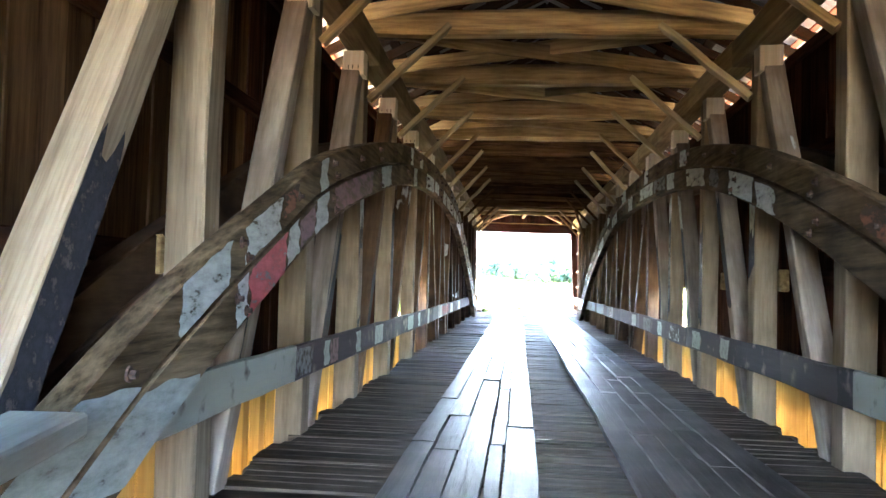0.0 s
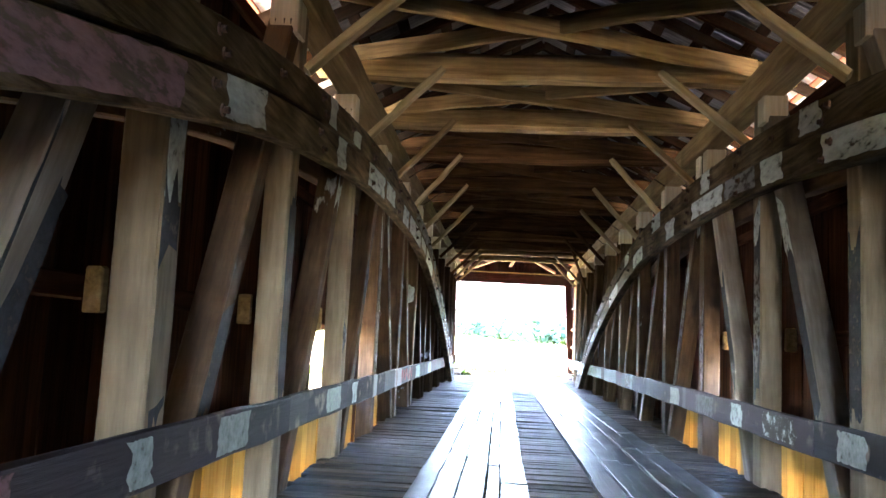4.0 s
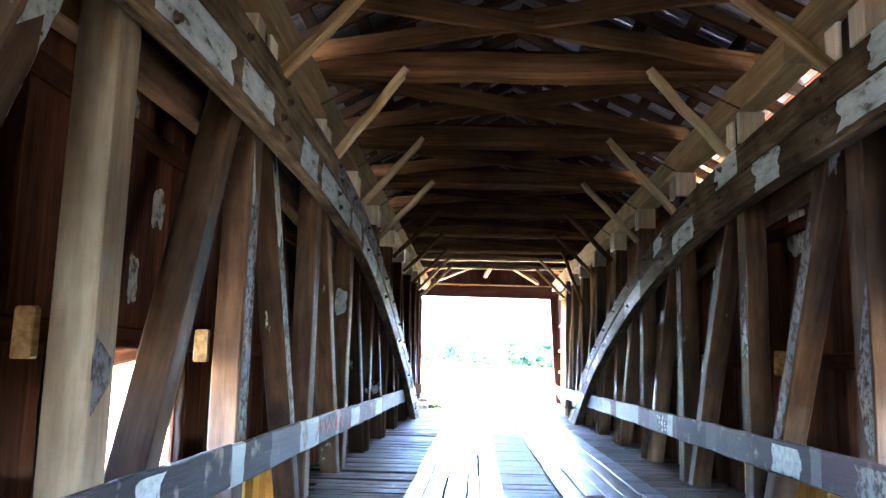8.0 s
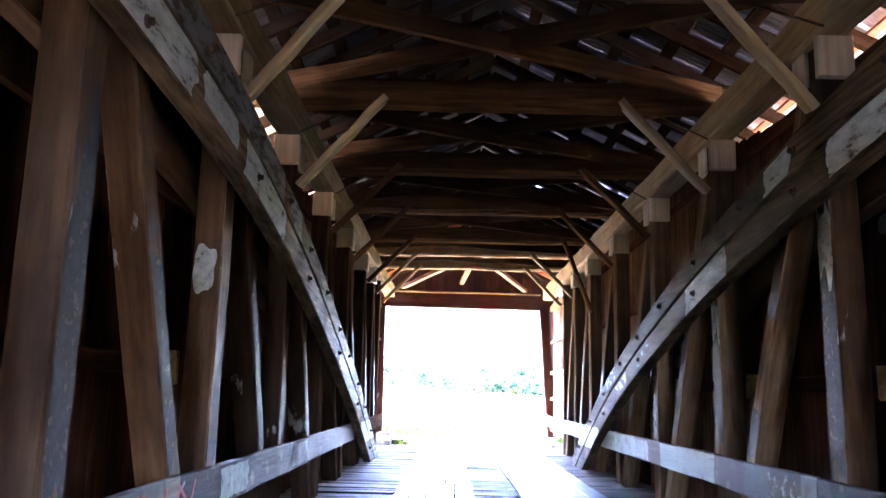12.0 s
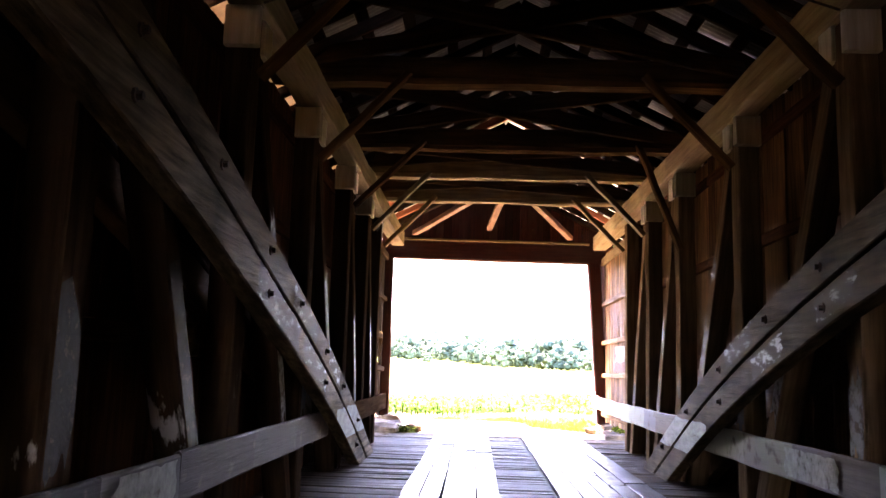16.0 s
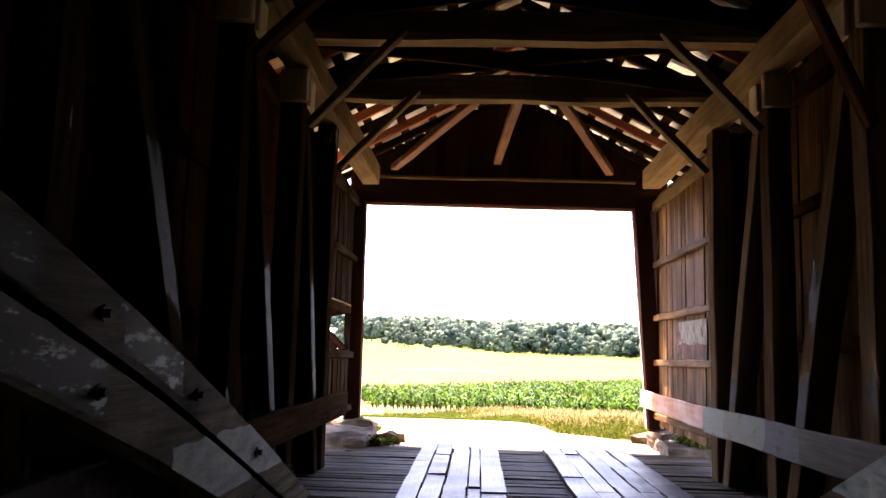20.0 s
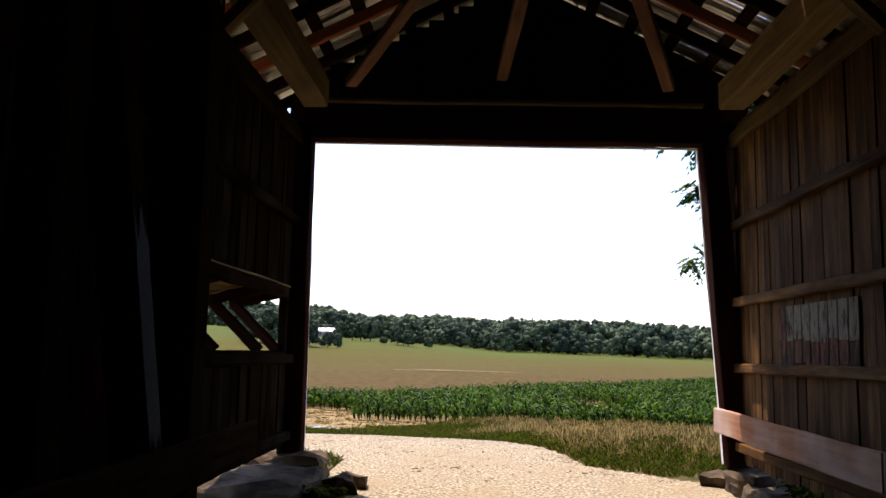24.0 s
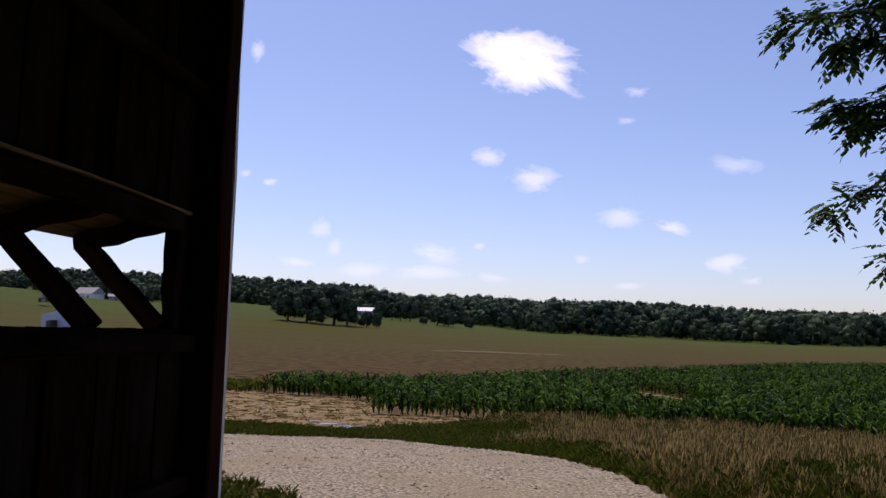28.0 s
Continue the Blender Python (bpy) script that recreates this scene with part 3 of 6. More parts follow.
patch_sheet("sand_patch", -14, 14, 108, 122, 0.4, lambda x, y: min(((x + 2) / 6.5) ** 2 + ((y - 114) / 0.9) ** 2, ((x + 5) / 3) ** 2 + ((y - 117.5) / 0.6) ** 2) < 1 + 0.9 * noise.noise(Vector((x * 0.5, y * 1.1, 5))), 0.1, SAND, "pale washed-out sandy strip in the field", "soil")
bm = bmesh.new()
bmesh.ops.create_grid(bm, x_segments=1, y_segments=1, size=1)
water = tagged(part("water", bm, plain("creek_water", (0.10, 0.085, 0.05), 0.15, (0.14, 0.12, 0.07), 1.0, 0, 0.2)), "shallow brown creek under the bridge", "water", kind="structure")
water.scale, water.location = (60, 10, 1), (0, 11.5, -3.3)

# ---- deck ----
deck = thing("deck", "worn grey wooden bridge deck of cross planks", "deck", "structure")
y = Y0
while y < 37.35:
    w = random.uniform(0.13, 0.24)
    # past y 20 the planks run wider, added to keep light from below out
    xa, xb = (2.24 + random.uniform(0, 0.12) if y < 20 else 2.68 + random.uniform(0, 0.06) for _ in SIDES)
    stick("plank", (-xa, y + w / 2, -0.04 + random.uniform(-0.008, 0.006)), (xb, y + w / 2, -0.04 + random.uniform(-0.008, 0.006)), w - random.uniform(0.008, 0.024), 0.07, DECKW, deck, seg=4, wob=0.007, share=False)
    y += w
for x in (-1.9, -1.0, 0, 1.0, 1.9):
    stick("joist", (x, Y0, -0.22), (x, 37.3, -0.22), 0.12, 0.28, OLD, deck, seg=3)
# unseen sheet added below the planks; it shuts their gaps and blocks light
stick("under_planking", (0, Y0 + 0.02, -0.093), (0, 37.3, -0.093), 4.4, 0.03, OLD_SHADED, deck, seg=20, wob=0.002, share=False, label="added unseen sheet closing the gaps under the planks")
runners = thing("running_boards", "smooth worn lengthwise running planks on the deck", "running boards", "structure")
for x0, x1, n in ((-1.2, -0.16, 5), (0.47, 1.62, 5)):
    cuts = sorted(random.uniform(0.94, 1.06) * (x1 - x0) / n * i + x0 for i in range(1, n))
    edges = [x0] + cuts + [x1]
    for i in range(n):
        bw, x = edges[i + 1] - edges[i], (edges[i] + edges[i + 1]) / 2
        y = Y0 - random.uniform(0, 2)
        while y < 37.2:
            ln = min(random.uniform(1.2, 3.9), 37.45 - y)
            if ln > 0.3:
                z = 0.02 + random.uniform(-0.008, 0.012)
                stick("board", (x + random.uniform(-0.012, 0.012), y + 0.006, z), (x + random.uniform(-0.012, 0.012), y + ln - 0.01, z + random.uniform(-0.006, 0.006)), bw - random.uniform(0.008, 0.022), 0.055, RUNNER, runners, seg=6, wob=0.005, share=False, chamfer=0.004)
            y += ln

# ---- trusses, arches, rails, walls ----
WINDOWS = {-1: [(14.75, 16.65, 0.62, 1.45)], 1: [(14.9, 16.6, 0.62, 1.45)]}


def rib_z(s, y, low):
    z, m = seam_z(s, y)
    sl = math.hypot(1, m)
    return (z - 0.014 * sl, z - (0.014 + 0.285) * sl) if low else (z + (0.014 + 0.265) * sl, z + 0.014 * sl)


def bolt(parent, x, y, z, s, r=0.022):
    bm = bmesh.new()
    bmesh.ops.create_cone(bm, cap_ends=True, segments=8, radius1=r * 1.7, radius2=r * 1.6, depth=0.012, matrix=Matrix.Translation((0, 0, 0.006)))
    bmesh.ops.create_cone(bm, cap_ends=True, segments=6, radius1=r, radius2=r * 0.95, depth=0.03, matrix=Matrix.Translation((0, 0, 0.026)))
    ob = part("bolt", bm, IRON, parent)
    ob.matrix_world = Matrix.Translation((x, y, z)) @ Euler((0, radians(-90 * s), 0)).to_matrix().to_4x4()
    return ob


def nail(block, x):
    """A long dark nail streak on a head block's face."""
    bm = bmesh.new()
    bmesh.ops.create_cone(bm, cap_ends=True, segments=6, radius1=0.008, radius2=0.004, depth=0.05, matrix=Matrix.Translation((0.09, -0.117, x)) @ Matrix.Rotation(radians(-90), 4, "Y") @ Matrix.Diagonal((1, 0.2, 1, 1)))
    return part("nail", bm, IRON, block)


def paint_patch(parent, s, xf, low, ya, yb, f0, f1, colour):
    """Old paint brushed on a rib's road face, between two heights of it (0 the lower edge, 1 the upper)."""
    verts, faces, N, K = [], [], max(6, int((yb - ya) / 0.05)), 16
    for i in range(N + 1):
        y = ya + (yb - ya) * i / N
        t, b = rib_z(s, y, low)
        for k in range(K + 1):
            f = f0 + (f1 - f0) * k / K
            dy = 0.09 * noise.noise(Vector((ya * 6 + i, f * 3, low * 5 + s))) + 0.022 * noise.noise(Vector((ya * 9 + i, f * 11, 2.0))) if i in (0, N) else 0
            df = 0.06 * noise.noise(Vector((y * 7, f * 3, 4))) if 0 < f0 and k == 0 or f1 < 1 and k == K else 0
            verts.append((s * (xf - 0.003), y + dy, b + (t - b) * min(0.985, max(0.015, f + df))))
    for i in range(N):
        for k in range(K):
            a0 = i * (K + 1) + k
            faces.append((a0, a0 + 1, a0 + K + 2, a0 + K + 1))
    me = bpy.data.meshes.new("paint_patch")
    me.from_pydata(verts, [], faces)
    me.transform(Matrix.Rotation(radians(-90), 4, "Z"))
    return link("paint_patch", me, PAINTS[colour], parent, {"white": "flaking pale grey paint", "dim": "grey film of worn paint and painted-in shade", "plum": "dull plum-brown paint", "pink": "faded pink paint", "charcoal": "dark grey paint", "rust": "worn rust-red paint", "specks": "whitewash worn to specks"}[colour])


def rail_band(parent, s, x, low, ya, yb, z0, z1, colour):
    """A level band of paint on a rib's road face, cut off at the rib's own edges."""
    verts, faces, N = [], [], 44
    for i in range(N + 1):
        y = ya + (yb - ya) * i / N
        t, b = rib_z(s, y, low)
        lo = max(b + 0.006, z0 + 0.02 * noise.noise(Vector((y * 3, 1, s))))
        hi = min(t - 0.006, z1 + 0.03 * noise.noise(Vector((y * 4, 7, s))))
        if hi - lo > 0.01:
            verts += [(s * x, y, lo), (s * x, y, hi)]
    faces = [(k, k + 1, k + 3, k + 2) for k in range(0, len(verts) - 2, 2)]
    me = bpy.data.meshes.new("paint_patch")
    me.from_pydata(verts, [], faces)
    me.transform(Matrix.Rotation(radians(-90), 4, "Z"))
    return link("paint_patch", me, PAINTS[colour], parent, "pale grey rail paint carried over the rib")


def film(parent, s, x, p, q, w, colour, rag=1.0):
    """A ragged coat of dark paint on a timber's road face, from p to q in (y, z)."""
    p, q = Vector(p), Vector(q)
    d = (q - p).normalized()
    c = Vector((-d.y, d.x))
    N, K = 14, 8
    seed = random.uniform(0, 90)
    verts, faces = [], []
    for i in range(N + 1):
        for k in range(K + 1):
            f = k / K - 0.5
            end = (0.35 * noise.noise(Vector((seed + i, f * 3, 0))) + 0.12 * noise.noise(Vector((seed + i, f * 11, 5)))) * rag if i in (0, N) else 0
            edge = 0.02 * noise.noise(Vector((seed, i * 0.8, k))) if k in (0, K) else 0
            v = p.lerp(q, i / N) + d * end + c * (f * w * 0.96 + edge * (-1 if k else 1) * (1 if edge > 0 else 0))
            verts.append((s * x, v.x, v.y))
    for i in range(N):
        for k in range(K):
            a0 = i * (K + 1) + k
            faces.append((a0, a0 + 1, a0 + K + 2, a0 + K + 1))
    me = bpy.data.meshes.new("paint_film")
    me.from_pydata(verts, [], faces)
    return link("paint_film", me, PAINTS[colour], parent, "scuffed dark paint on the road face")


def make_arch(s, side, inner):
    xa = 2.095 if inner else 2.57
    arch = thing("arch_" + side + ("_inner" if inner else "_outer"), "timber arch of two curved bolted ribs with patches of old paint" if inner else "outer timber arch of curved ribs behind the posts", "arch", "structure")
    ribs = []
    for low in (0, 1):
        verts, faces, N, c = [], [], 96, 0.012
        for i in range(N + 1):
            y = ARCH_FROM + (ARCH_TO - ARCH_FROM) * i / N
            z1, z0 = rib_z(s, y, low)
            j = 0.006 * noise.noise(Vector((y * 2.1, low * 9, s * 3)))
            z1 += j
            z0 += 0.008 * noise.noise(Vector((y * 1.7, low * 5, s * 8)))
            h = 0.075
            for x, z in ((-h + c, z0), (h - c, z0), (h, z0 + c), (h, z1 - c), (h - c, z1), (-h + c, z1), (-h, z1 - c), (-h, z0 + c)):
                verts.append((s * (xa + x), y, z))
        for i in range(N):
            for k in range(8):
                a0, b0 = i * 8 + k, i * 8 + (k + 1) % 8
                faces.append((a0, a0 + 8, b0 + 8, b0) if s < 0 else (b0, b0 + 8, a0 + 8, a0))
        faces += [tuple(range(8)), tuple(range(N * 8 + 7, N * 8 - 1, -1))]
        me = bpy.data.meshes.new("rib")
        me.from_pydata(verts, [], faces)
        # the grain runs along the rib: lay the mesh's own x along the bridge
        me.transform(Matrix.Rotation(radians(-90), 4, "Z"))
        ob = link("rib", me, ARCH if inner else REDPOST, arch, "upper curved rib" if low == 0 else "lower curved rib")
        ob.matrix_world = Matrix.Rotation(radians(90), 4, "Z")
        ribs.append(ob)
    if not inner:
        return arch
    xf = xa - 0.075
    for y in (POSTS_L if s < 0 else POSTS_R)[2:-2]:
        for low in (0, 1):
            t, b = rib_z(s, y, low)
            if b < 0.1:
                continue
            for dy, f in ((-0.07, 0.7), (0.06, 0.25)) if y < 20 else ((0.0, 0.5),):
                yy = y + dy + random.uniform(-0.03, 0.03)
                t2, b2 = rib_z(s, yy, low)
                bolt(arch, s * xf, yy, b2 + (t2 - b2) * f, s)
        yy = y + 1.2 + random.uniform(-0.2, 0.2)
        t2, b2 = rib_z(s, yy, 0)
        if b2 > 0.2 and yy < YC * 2 - 2:
            bolt(arch, s * xf, yy, (t2 + b2) / 2, s, 0.022)
    # left arch: the dim coats past y 19 are shade painted on the rib
    table = {-1: [(0, 3.72, 4.36, 0.05, 0.97, "white"), (0, 4.62, 5.33, 0.12, 0.95, "white"), (0, 5.4, 5.75, 0.3, 0.9, "rust"), (0, 6.44, 6.66, 0, 1, "white"), (1, 4.5, 4.7, 0.1, 1, "white"), (1, 4.71, 5.5, 0.05, 1, "pink"), (1, 5.53, 5.82, 0.1, 1, "white"), (1, 5.86, 6.28, 0.15, 0.9, "plum"), (1, 6.31, 6.72, 0.05, 1, "white"), (1, 6.99, 8.79, 0.12, 0.95, "plum"), (1, 9.36, 10.1, 0.1, 1, "white"),
                  (0, 11.9, 12.15, 0, 1, "white"), (1, 12.3, 12.7, 0, 1, "white"), (0, 13.0, 13.4, 0, 0.6, "white"), (1, 14.0, 15.2, 0.05, 1, "white"), (1, 15.4, 16.2, 0.2, 1, "white"), (1, 17.2, 17.9, 0, 1, "white"), (1, 18.1, 19.9, 0, 1, "white"), (1, 20.1, 20.9, 0.3, 1, "white"), (1, 21.1, 22.6, 0, 1, "white"), (0, 19.0, 22.5, 0, 1, "dim"), (0, 22.8, 23.4, 0, 1, "dim")],
             1: [(1, 7.56, 8.15, 0.05, 0.9, "white"), (1, 8.28, 9.2, 0.08, 1, "white"), (1, 9.7, 10.15, 0.2, 0.95, "dim"), (1, 10.43, 11.6, 0.15, 1, "white"), (1, 13.3, 14.4, 0.2, 1, "dim"), (0, 5.2, 5.6, 0.2, .9, "rust"), (0, 11.6, 12.1, 0.1, 1, "white"), (1, 12.5, 13.1, 0.1, 1, "white"), (1, 14.5, 16.0, 0.2, 1, "white"), (0, 15.1, 15.5, 0, 1, "white"), (1, 17.1, 17.7, 0, 1, "white"), (0, 18.2, 18.9, 0, 1, "white"), (1, 19.8, 20.8, 0.1, 1, "white"), (0, 21.4, 21.9, 0, .8, "white"), (1, 22.9, 24.2, 0, 1, "white")]}
    for low, ya, yb, f0, f1, colour in table[s]:
        paint_patch(ribs[low], s, xf, low, ya, yb, f0, f1, colour)
    return arch


def hole_here(s, y0, y1):
    for a, b, z0, z1 in WINDOWS[s]:
        if y1 > a and y0 < b:
            return z0, z1
    return None


def hood(s, x, y0, y1, z0, z1, name, mat, beam, struts=True):
    """A window opening's frame and its little board hood outside, on slanting struts."""
    w = thing(name, "open bridge window with a board hood on slanting struts", "window", "structure")
    # the hooded window's frame takes the siding with shade in its colour
    edge = BARE_SHADED if struts else mat
    stick("sill", (s * x, y0 - 0.06, z0 - 0.07), (s * x, y1 + 0.06, z0 - 0.07), 0.09, 0.14, edge, w)
    stick("head", (s * x, y0 - 0.06, z1 + 0.06), (s * x, y1 + 0.06, z1 + 0.06), 0.09, 0.12, edge, w)
    for y in (y0 - 0.03, y1 + 0.03):
        stick("side", (s * x, y, z0), (s * x, y, z1), 0.09, 0.07, edge, w, (0, 1, 0))
    for y in (y1 - 0.02, y1 - 0.79, y0 + 0.61) if struts else (y1 - 0.1, y1 * 0.6 + y0 * 0.4, y0 + 0.1):
        if struts:
            stick("strut", (s * (x + 0.04), y, z0 + 0.0), (s * (x + 0.54), y, z1 - 0.1), 0.1, 0.12, beam, w, (0, 1, 0))
        stick("arm", (s * (x + 0.02), y, z1 + 0.05), (s * (x + 0.58), y, z1 - 0.09), 0.1, 0.11, beam, w, (0, 1, 0))
    for k in range(4):
        f = 0.06 + k * 0.18
        stick("slat", (s * (x + f), y0 - 0.2, z1 + 0.13 - f * 0.24), (s * (x + f), y1 + 0.2, z1 + 0.13 - f * 0.24), 0.187, 0.02, mat, w, (s * 0.23, 0, 0.97))
    return w


SLIT = 18.06                          # a chink in the siding of one wall


def board(s, x, y, w, z0, z1, mat, wall):
    if z1 - z0 > 0.05:
        x += random.choice((0, 0.005)) + (0.011 if int(y * 1000) % 2 else 0)
        stick("board", (s * x, y + w / 2, z0), (s * x, y + w / 2, z1), 0.024, w + 0.018, mat, wall, (0, 1, 0), seg=2, wob=0.004, chamfer=0.004)


for s in SIDES:
    side = "left" if s < 0 else "right"
    POSTS = POSTS_L if s < 0 else POSTS_R
    truss = thing("truss_" + side, "weathered timber bridge truss of posts and slanting braces", "truss", "structure")
    for k, y in enumerate(POSTS):
        deep = 0.25 if y < 10 else 0.215
        stick("post", (s * (2.225 + deep / 2), y, -0.45), (s * (2.225 + deep / 2), y + random.uniform(-0.02, 0.02), PLATE_Z), 0.25, deep, PALEPOST if y < 5.0 else POST if y < 15.5 else REDPOST if y < 22.5 else SHADEPOST if s < 0 else LITPOST, truss, (s, 0, 0), share=False)
        if 17 < y < 34:
            block = stick("cap", (s * 2.3, y - 0.17, PLATE_Z - 0.3), (s * 2.3, y - 0.17, PLATE_Z + 0.012), 0.08, 0.27, HEADW, truss, (s, 0, 0), seg=1, wob=0.004, label="pale sawn block under the plate")
        if 8 < y < 33:
            top = random.uniform(2.2, 3.2)
            top = min(top, max(1.2, arch_z(s, y) - 0.95))
            film(truss, s, 2.2225, (y, 0.86), (y, top), 0.225, "charcoal" if k % 4 else "dim")
            if y < 24 and k % 3 and arch_z(s, y) - 0.6 > top + 0.3:
                film(truss, s, 2.2228, (y, top - 0.1), (y, min(top + random.uniform(0.5, 0.9), arch_z(s, y) - 0.55)), 0.225, "white")
        if y < 33:
            stick("block", (s * 2.52, y - 0.12, 1.5), (s * 2.52, y - 0.18, 1.5), 0.1, 0.24, OLD, truss, seg=1)
    for k in range(len(POSTS) - 1):
        ya, yb = POSTS[k], POSTS[k + 1]
        if (ya + yb) / 2 < YC + 0.6:
            p, q = (s * 2.35, ya + 0.3, -0.1), (s * 2.35, yb - 0.2, PLATE_Z - 0.2)
        else:
            p, q = (s * 2.35, yb - 0.3, -0.1), (s * 2.35, ya + 0.2, PLATE_Z - 0.2)
        # left braces turn redder and darker early, shade painted in by the wood
        stick("brace", p, q, 0.26 if s < 0 and 1 < ya < 2 else 0.2, 0.22, PALEPOST if ya < 2 else BRACE if ya < (8.5 if s < 0 else 14) else REDPOST if ya < 21 else SHADEPOST if s < 0 else LITPOST, truss, (s, 0, 0), share=False)
        if ya > 7:
            u, v = Vector(p), Vector(q)
            u, v = u.lerp(v, 0.22), u.lerp(v, random.uniform(0.5, 0.7))
            film(truss, s, 2.237, (u.y, u.z), (v.y, v.z), 0.175, "charcoal" if k % 4 else "dim")
            if ya < 22 and k % 3 != 1:
                w = v.lerp(Vector(q), 0.45)
                if w.z < arch_z(s, w.y) - 0.5:
                    film(truss, s, 2.2373, (v.y, v.z), (w.y, w.z), 0.175, "white")
        elif s < 0 and ya > 1:
            u, v = Vector(p), Vector(q)
            u, v = u.lerp(v, 0.2), u.lerp(v, 0.53)
            film(truss, s, 2.237, (u.y, u.z), (v.y, v.z), 0.24, "charcoal")
        cap = q[1]
        block = stick("cap", (s * 2.32, cap, PLATE_Z - 0.27), (s * 2.32, cap, PLATE_Z + 0.012), 0.235, 0.25, HEADW, truss, (s, 0, 0), seg=1, wob=0.004, label="pale sawn brace end with dark nail marks")
        for i in range(3):
            nail(block, -0.07 + 0.07 * i + random.uniform(-0.015, 0.015))
    joints = [Y0 + 0.6, 2.1, 9.6, 17.2, 24.8, 31.6, 38.5]
    for a, b in zip(joints, joints[1:]):
        for dx in (2.27,):
            stick("plate", (s * dx, a + 0.005, PLATE_Z + 0.17), (s * dx, b - 0.005, PLATE_Z + 0.17), 0.28, 0.31, PLATE, truss, seg=10, wob=0.014, share=False)
    for a, b in zip(joints, joints[1:]):
        stick("chord", (s * 2.35, a, -0.62), (s * 2.35, b - 0.01, -0.62), 0.5, 0.32, OLD, truss)

    rail = thing("guard_rail_" + side, "painted plank guard rail in grey, black and white blocks", "guard rail", "structure")
    cuts = (Y0 + 0.5, -1.2, 2.9, 6.42, 11.8, 16.2, 20.7, 25.3, 30.2, 36.4) if s < 0 else (Y0 + 0.5, -1.0, 3.4, 6.14, 12.2, 16.9, 21.6, 26.0, 30.8, 35.35)
    # left rail past y 20 coloured dark as shade, its last plank darkest
    kinds = (RAIL, RAIL, RAIL_PALE, RAIL_DARK, RAIL_DARK, RAIL, RAIL_DARK, RAIL_DARK, RAIL_DARK) if s < 0 else (RAIL, RAIL, RAIL_PALE, RAIL_DARK, RAIL_DARK, RAIL_DARK, RAIL, RAIL_PALE, RAIL_PALE)
    for a, b, kind in zip(cuts, cuts[1:], kinds):
        stick("board", (s * 2.195, a, 0.665 + random.uniform(-0.012, 0.012)), (s * 2.195, b - 0.01, 0.665 + random.uniform(-0.012, 0.012)), 0.045, 0.3, SHADEPOST if s < 0 and b > 36 else kind, rail, seg=8, wob=0.007, share=False)
    if s > 0:
        stick("board", (2.2, 35.37, 0.67), (2.25, 39.28, 0.69), 0.045, 0.27, LIGHTRAIL, rail, seg=6, share=False, label="worn rust-brown rail plank with pale scuffs")

    else:
        stick("board", (-1.97, 2.5, 0.85), (-1.48, 0.3, 0.86), 0.27, 0.09, GREYPLANK, rail, seg=6, wob=0.006, share=False, label="pale grey plank laid flat over the arch foot")

    make_arch(s, side, True)
    make_arch(s, side, False)

    wall = thing("wall_" + side, "vertical board siding of the covered bridge, dark above, honey-coloured below as if lit", "wall", "structure")
    y = Y0
    low_z = {}
    while y < 35.4:
        w = random.uniform(0.19, 0.3)
        top = WALL_TOP + 0.26 * (smooth(25, 28, y) if s < 0 else smooth(22.5, 25.5, y)) + random.uniform(-0.02, 0.02)
        cut = 0.6 + random.uniform(-0.02, 0.02)
        if s < 0 and y <= SLIT < y + w:
            # one board is split: a bright chink beside it
            board(s, WALL_X, y, w, -0.75, 1.0, SIDING, wall)
            board(s, WALL_X, y, w, 2.75, top, SIDING, wall)
            board(s, WALL_X, y, max(0.03, SLIT - 0.04 - y), 1.0, 2.75, SIDING, wall)
            if y + w - SLIT - 0.04 > 0.02:
                board(s, WALL_X, SLIT + 0.04, y + w - SLIT - 0.04, 1.0, 2.75, SIDING, wall)
            y += w
            continue
        board(s, WALL_X, y, w, -0.75, cut, LITBOARD if y < 20.5 else SIDING, wall)
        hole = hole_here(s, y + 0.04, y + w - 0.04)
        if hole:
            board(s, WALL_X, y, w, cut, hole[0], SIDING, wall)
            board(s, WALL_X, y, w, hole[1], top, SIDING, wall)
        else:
            board(s, WALL_X, y, w, cut + 0.002, top, LITSIDE if s > 0 and y > 25 or y < 6.5 else SIDING, wall)
        y += w
    for z in (0.52, 1.52, 2.87, 4.03):
        for a, b in zip(joints[:-1], joints[1:]):
            b = min(b, 35.3)
            spans = [(a, b)]
            for q0, q1, z0, z1 in WINDOWS[s]:
                if z0 - 0.1 < z < z1 - 0.02:
                    spans = [t for p0, p1 in spans for t in ((p0, min(p1, q0)), (max(p0, q1), p1)) if t[1] - t[0] > 0.2]
            for p0, p1 in spans:
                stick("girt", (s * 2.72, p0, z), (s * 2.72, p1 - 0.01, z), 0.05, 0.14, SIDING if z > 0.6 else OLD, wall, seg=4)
    for i, (a, b, z0, z1) in enumerate(WINDOWS[s]):
        hood(s, WALL_X, a, b, z0, z1, "window_" + ("1" if s < 0 else "2"), BARE_SHADED, SIDING, False)


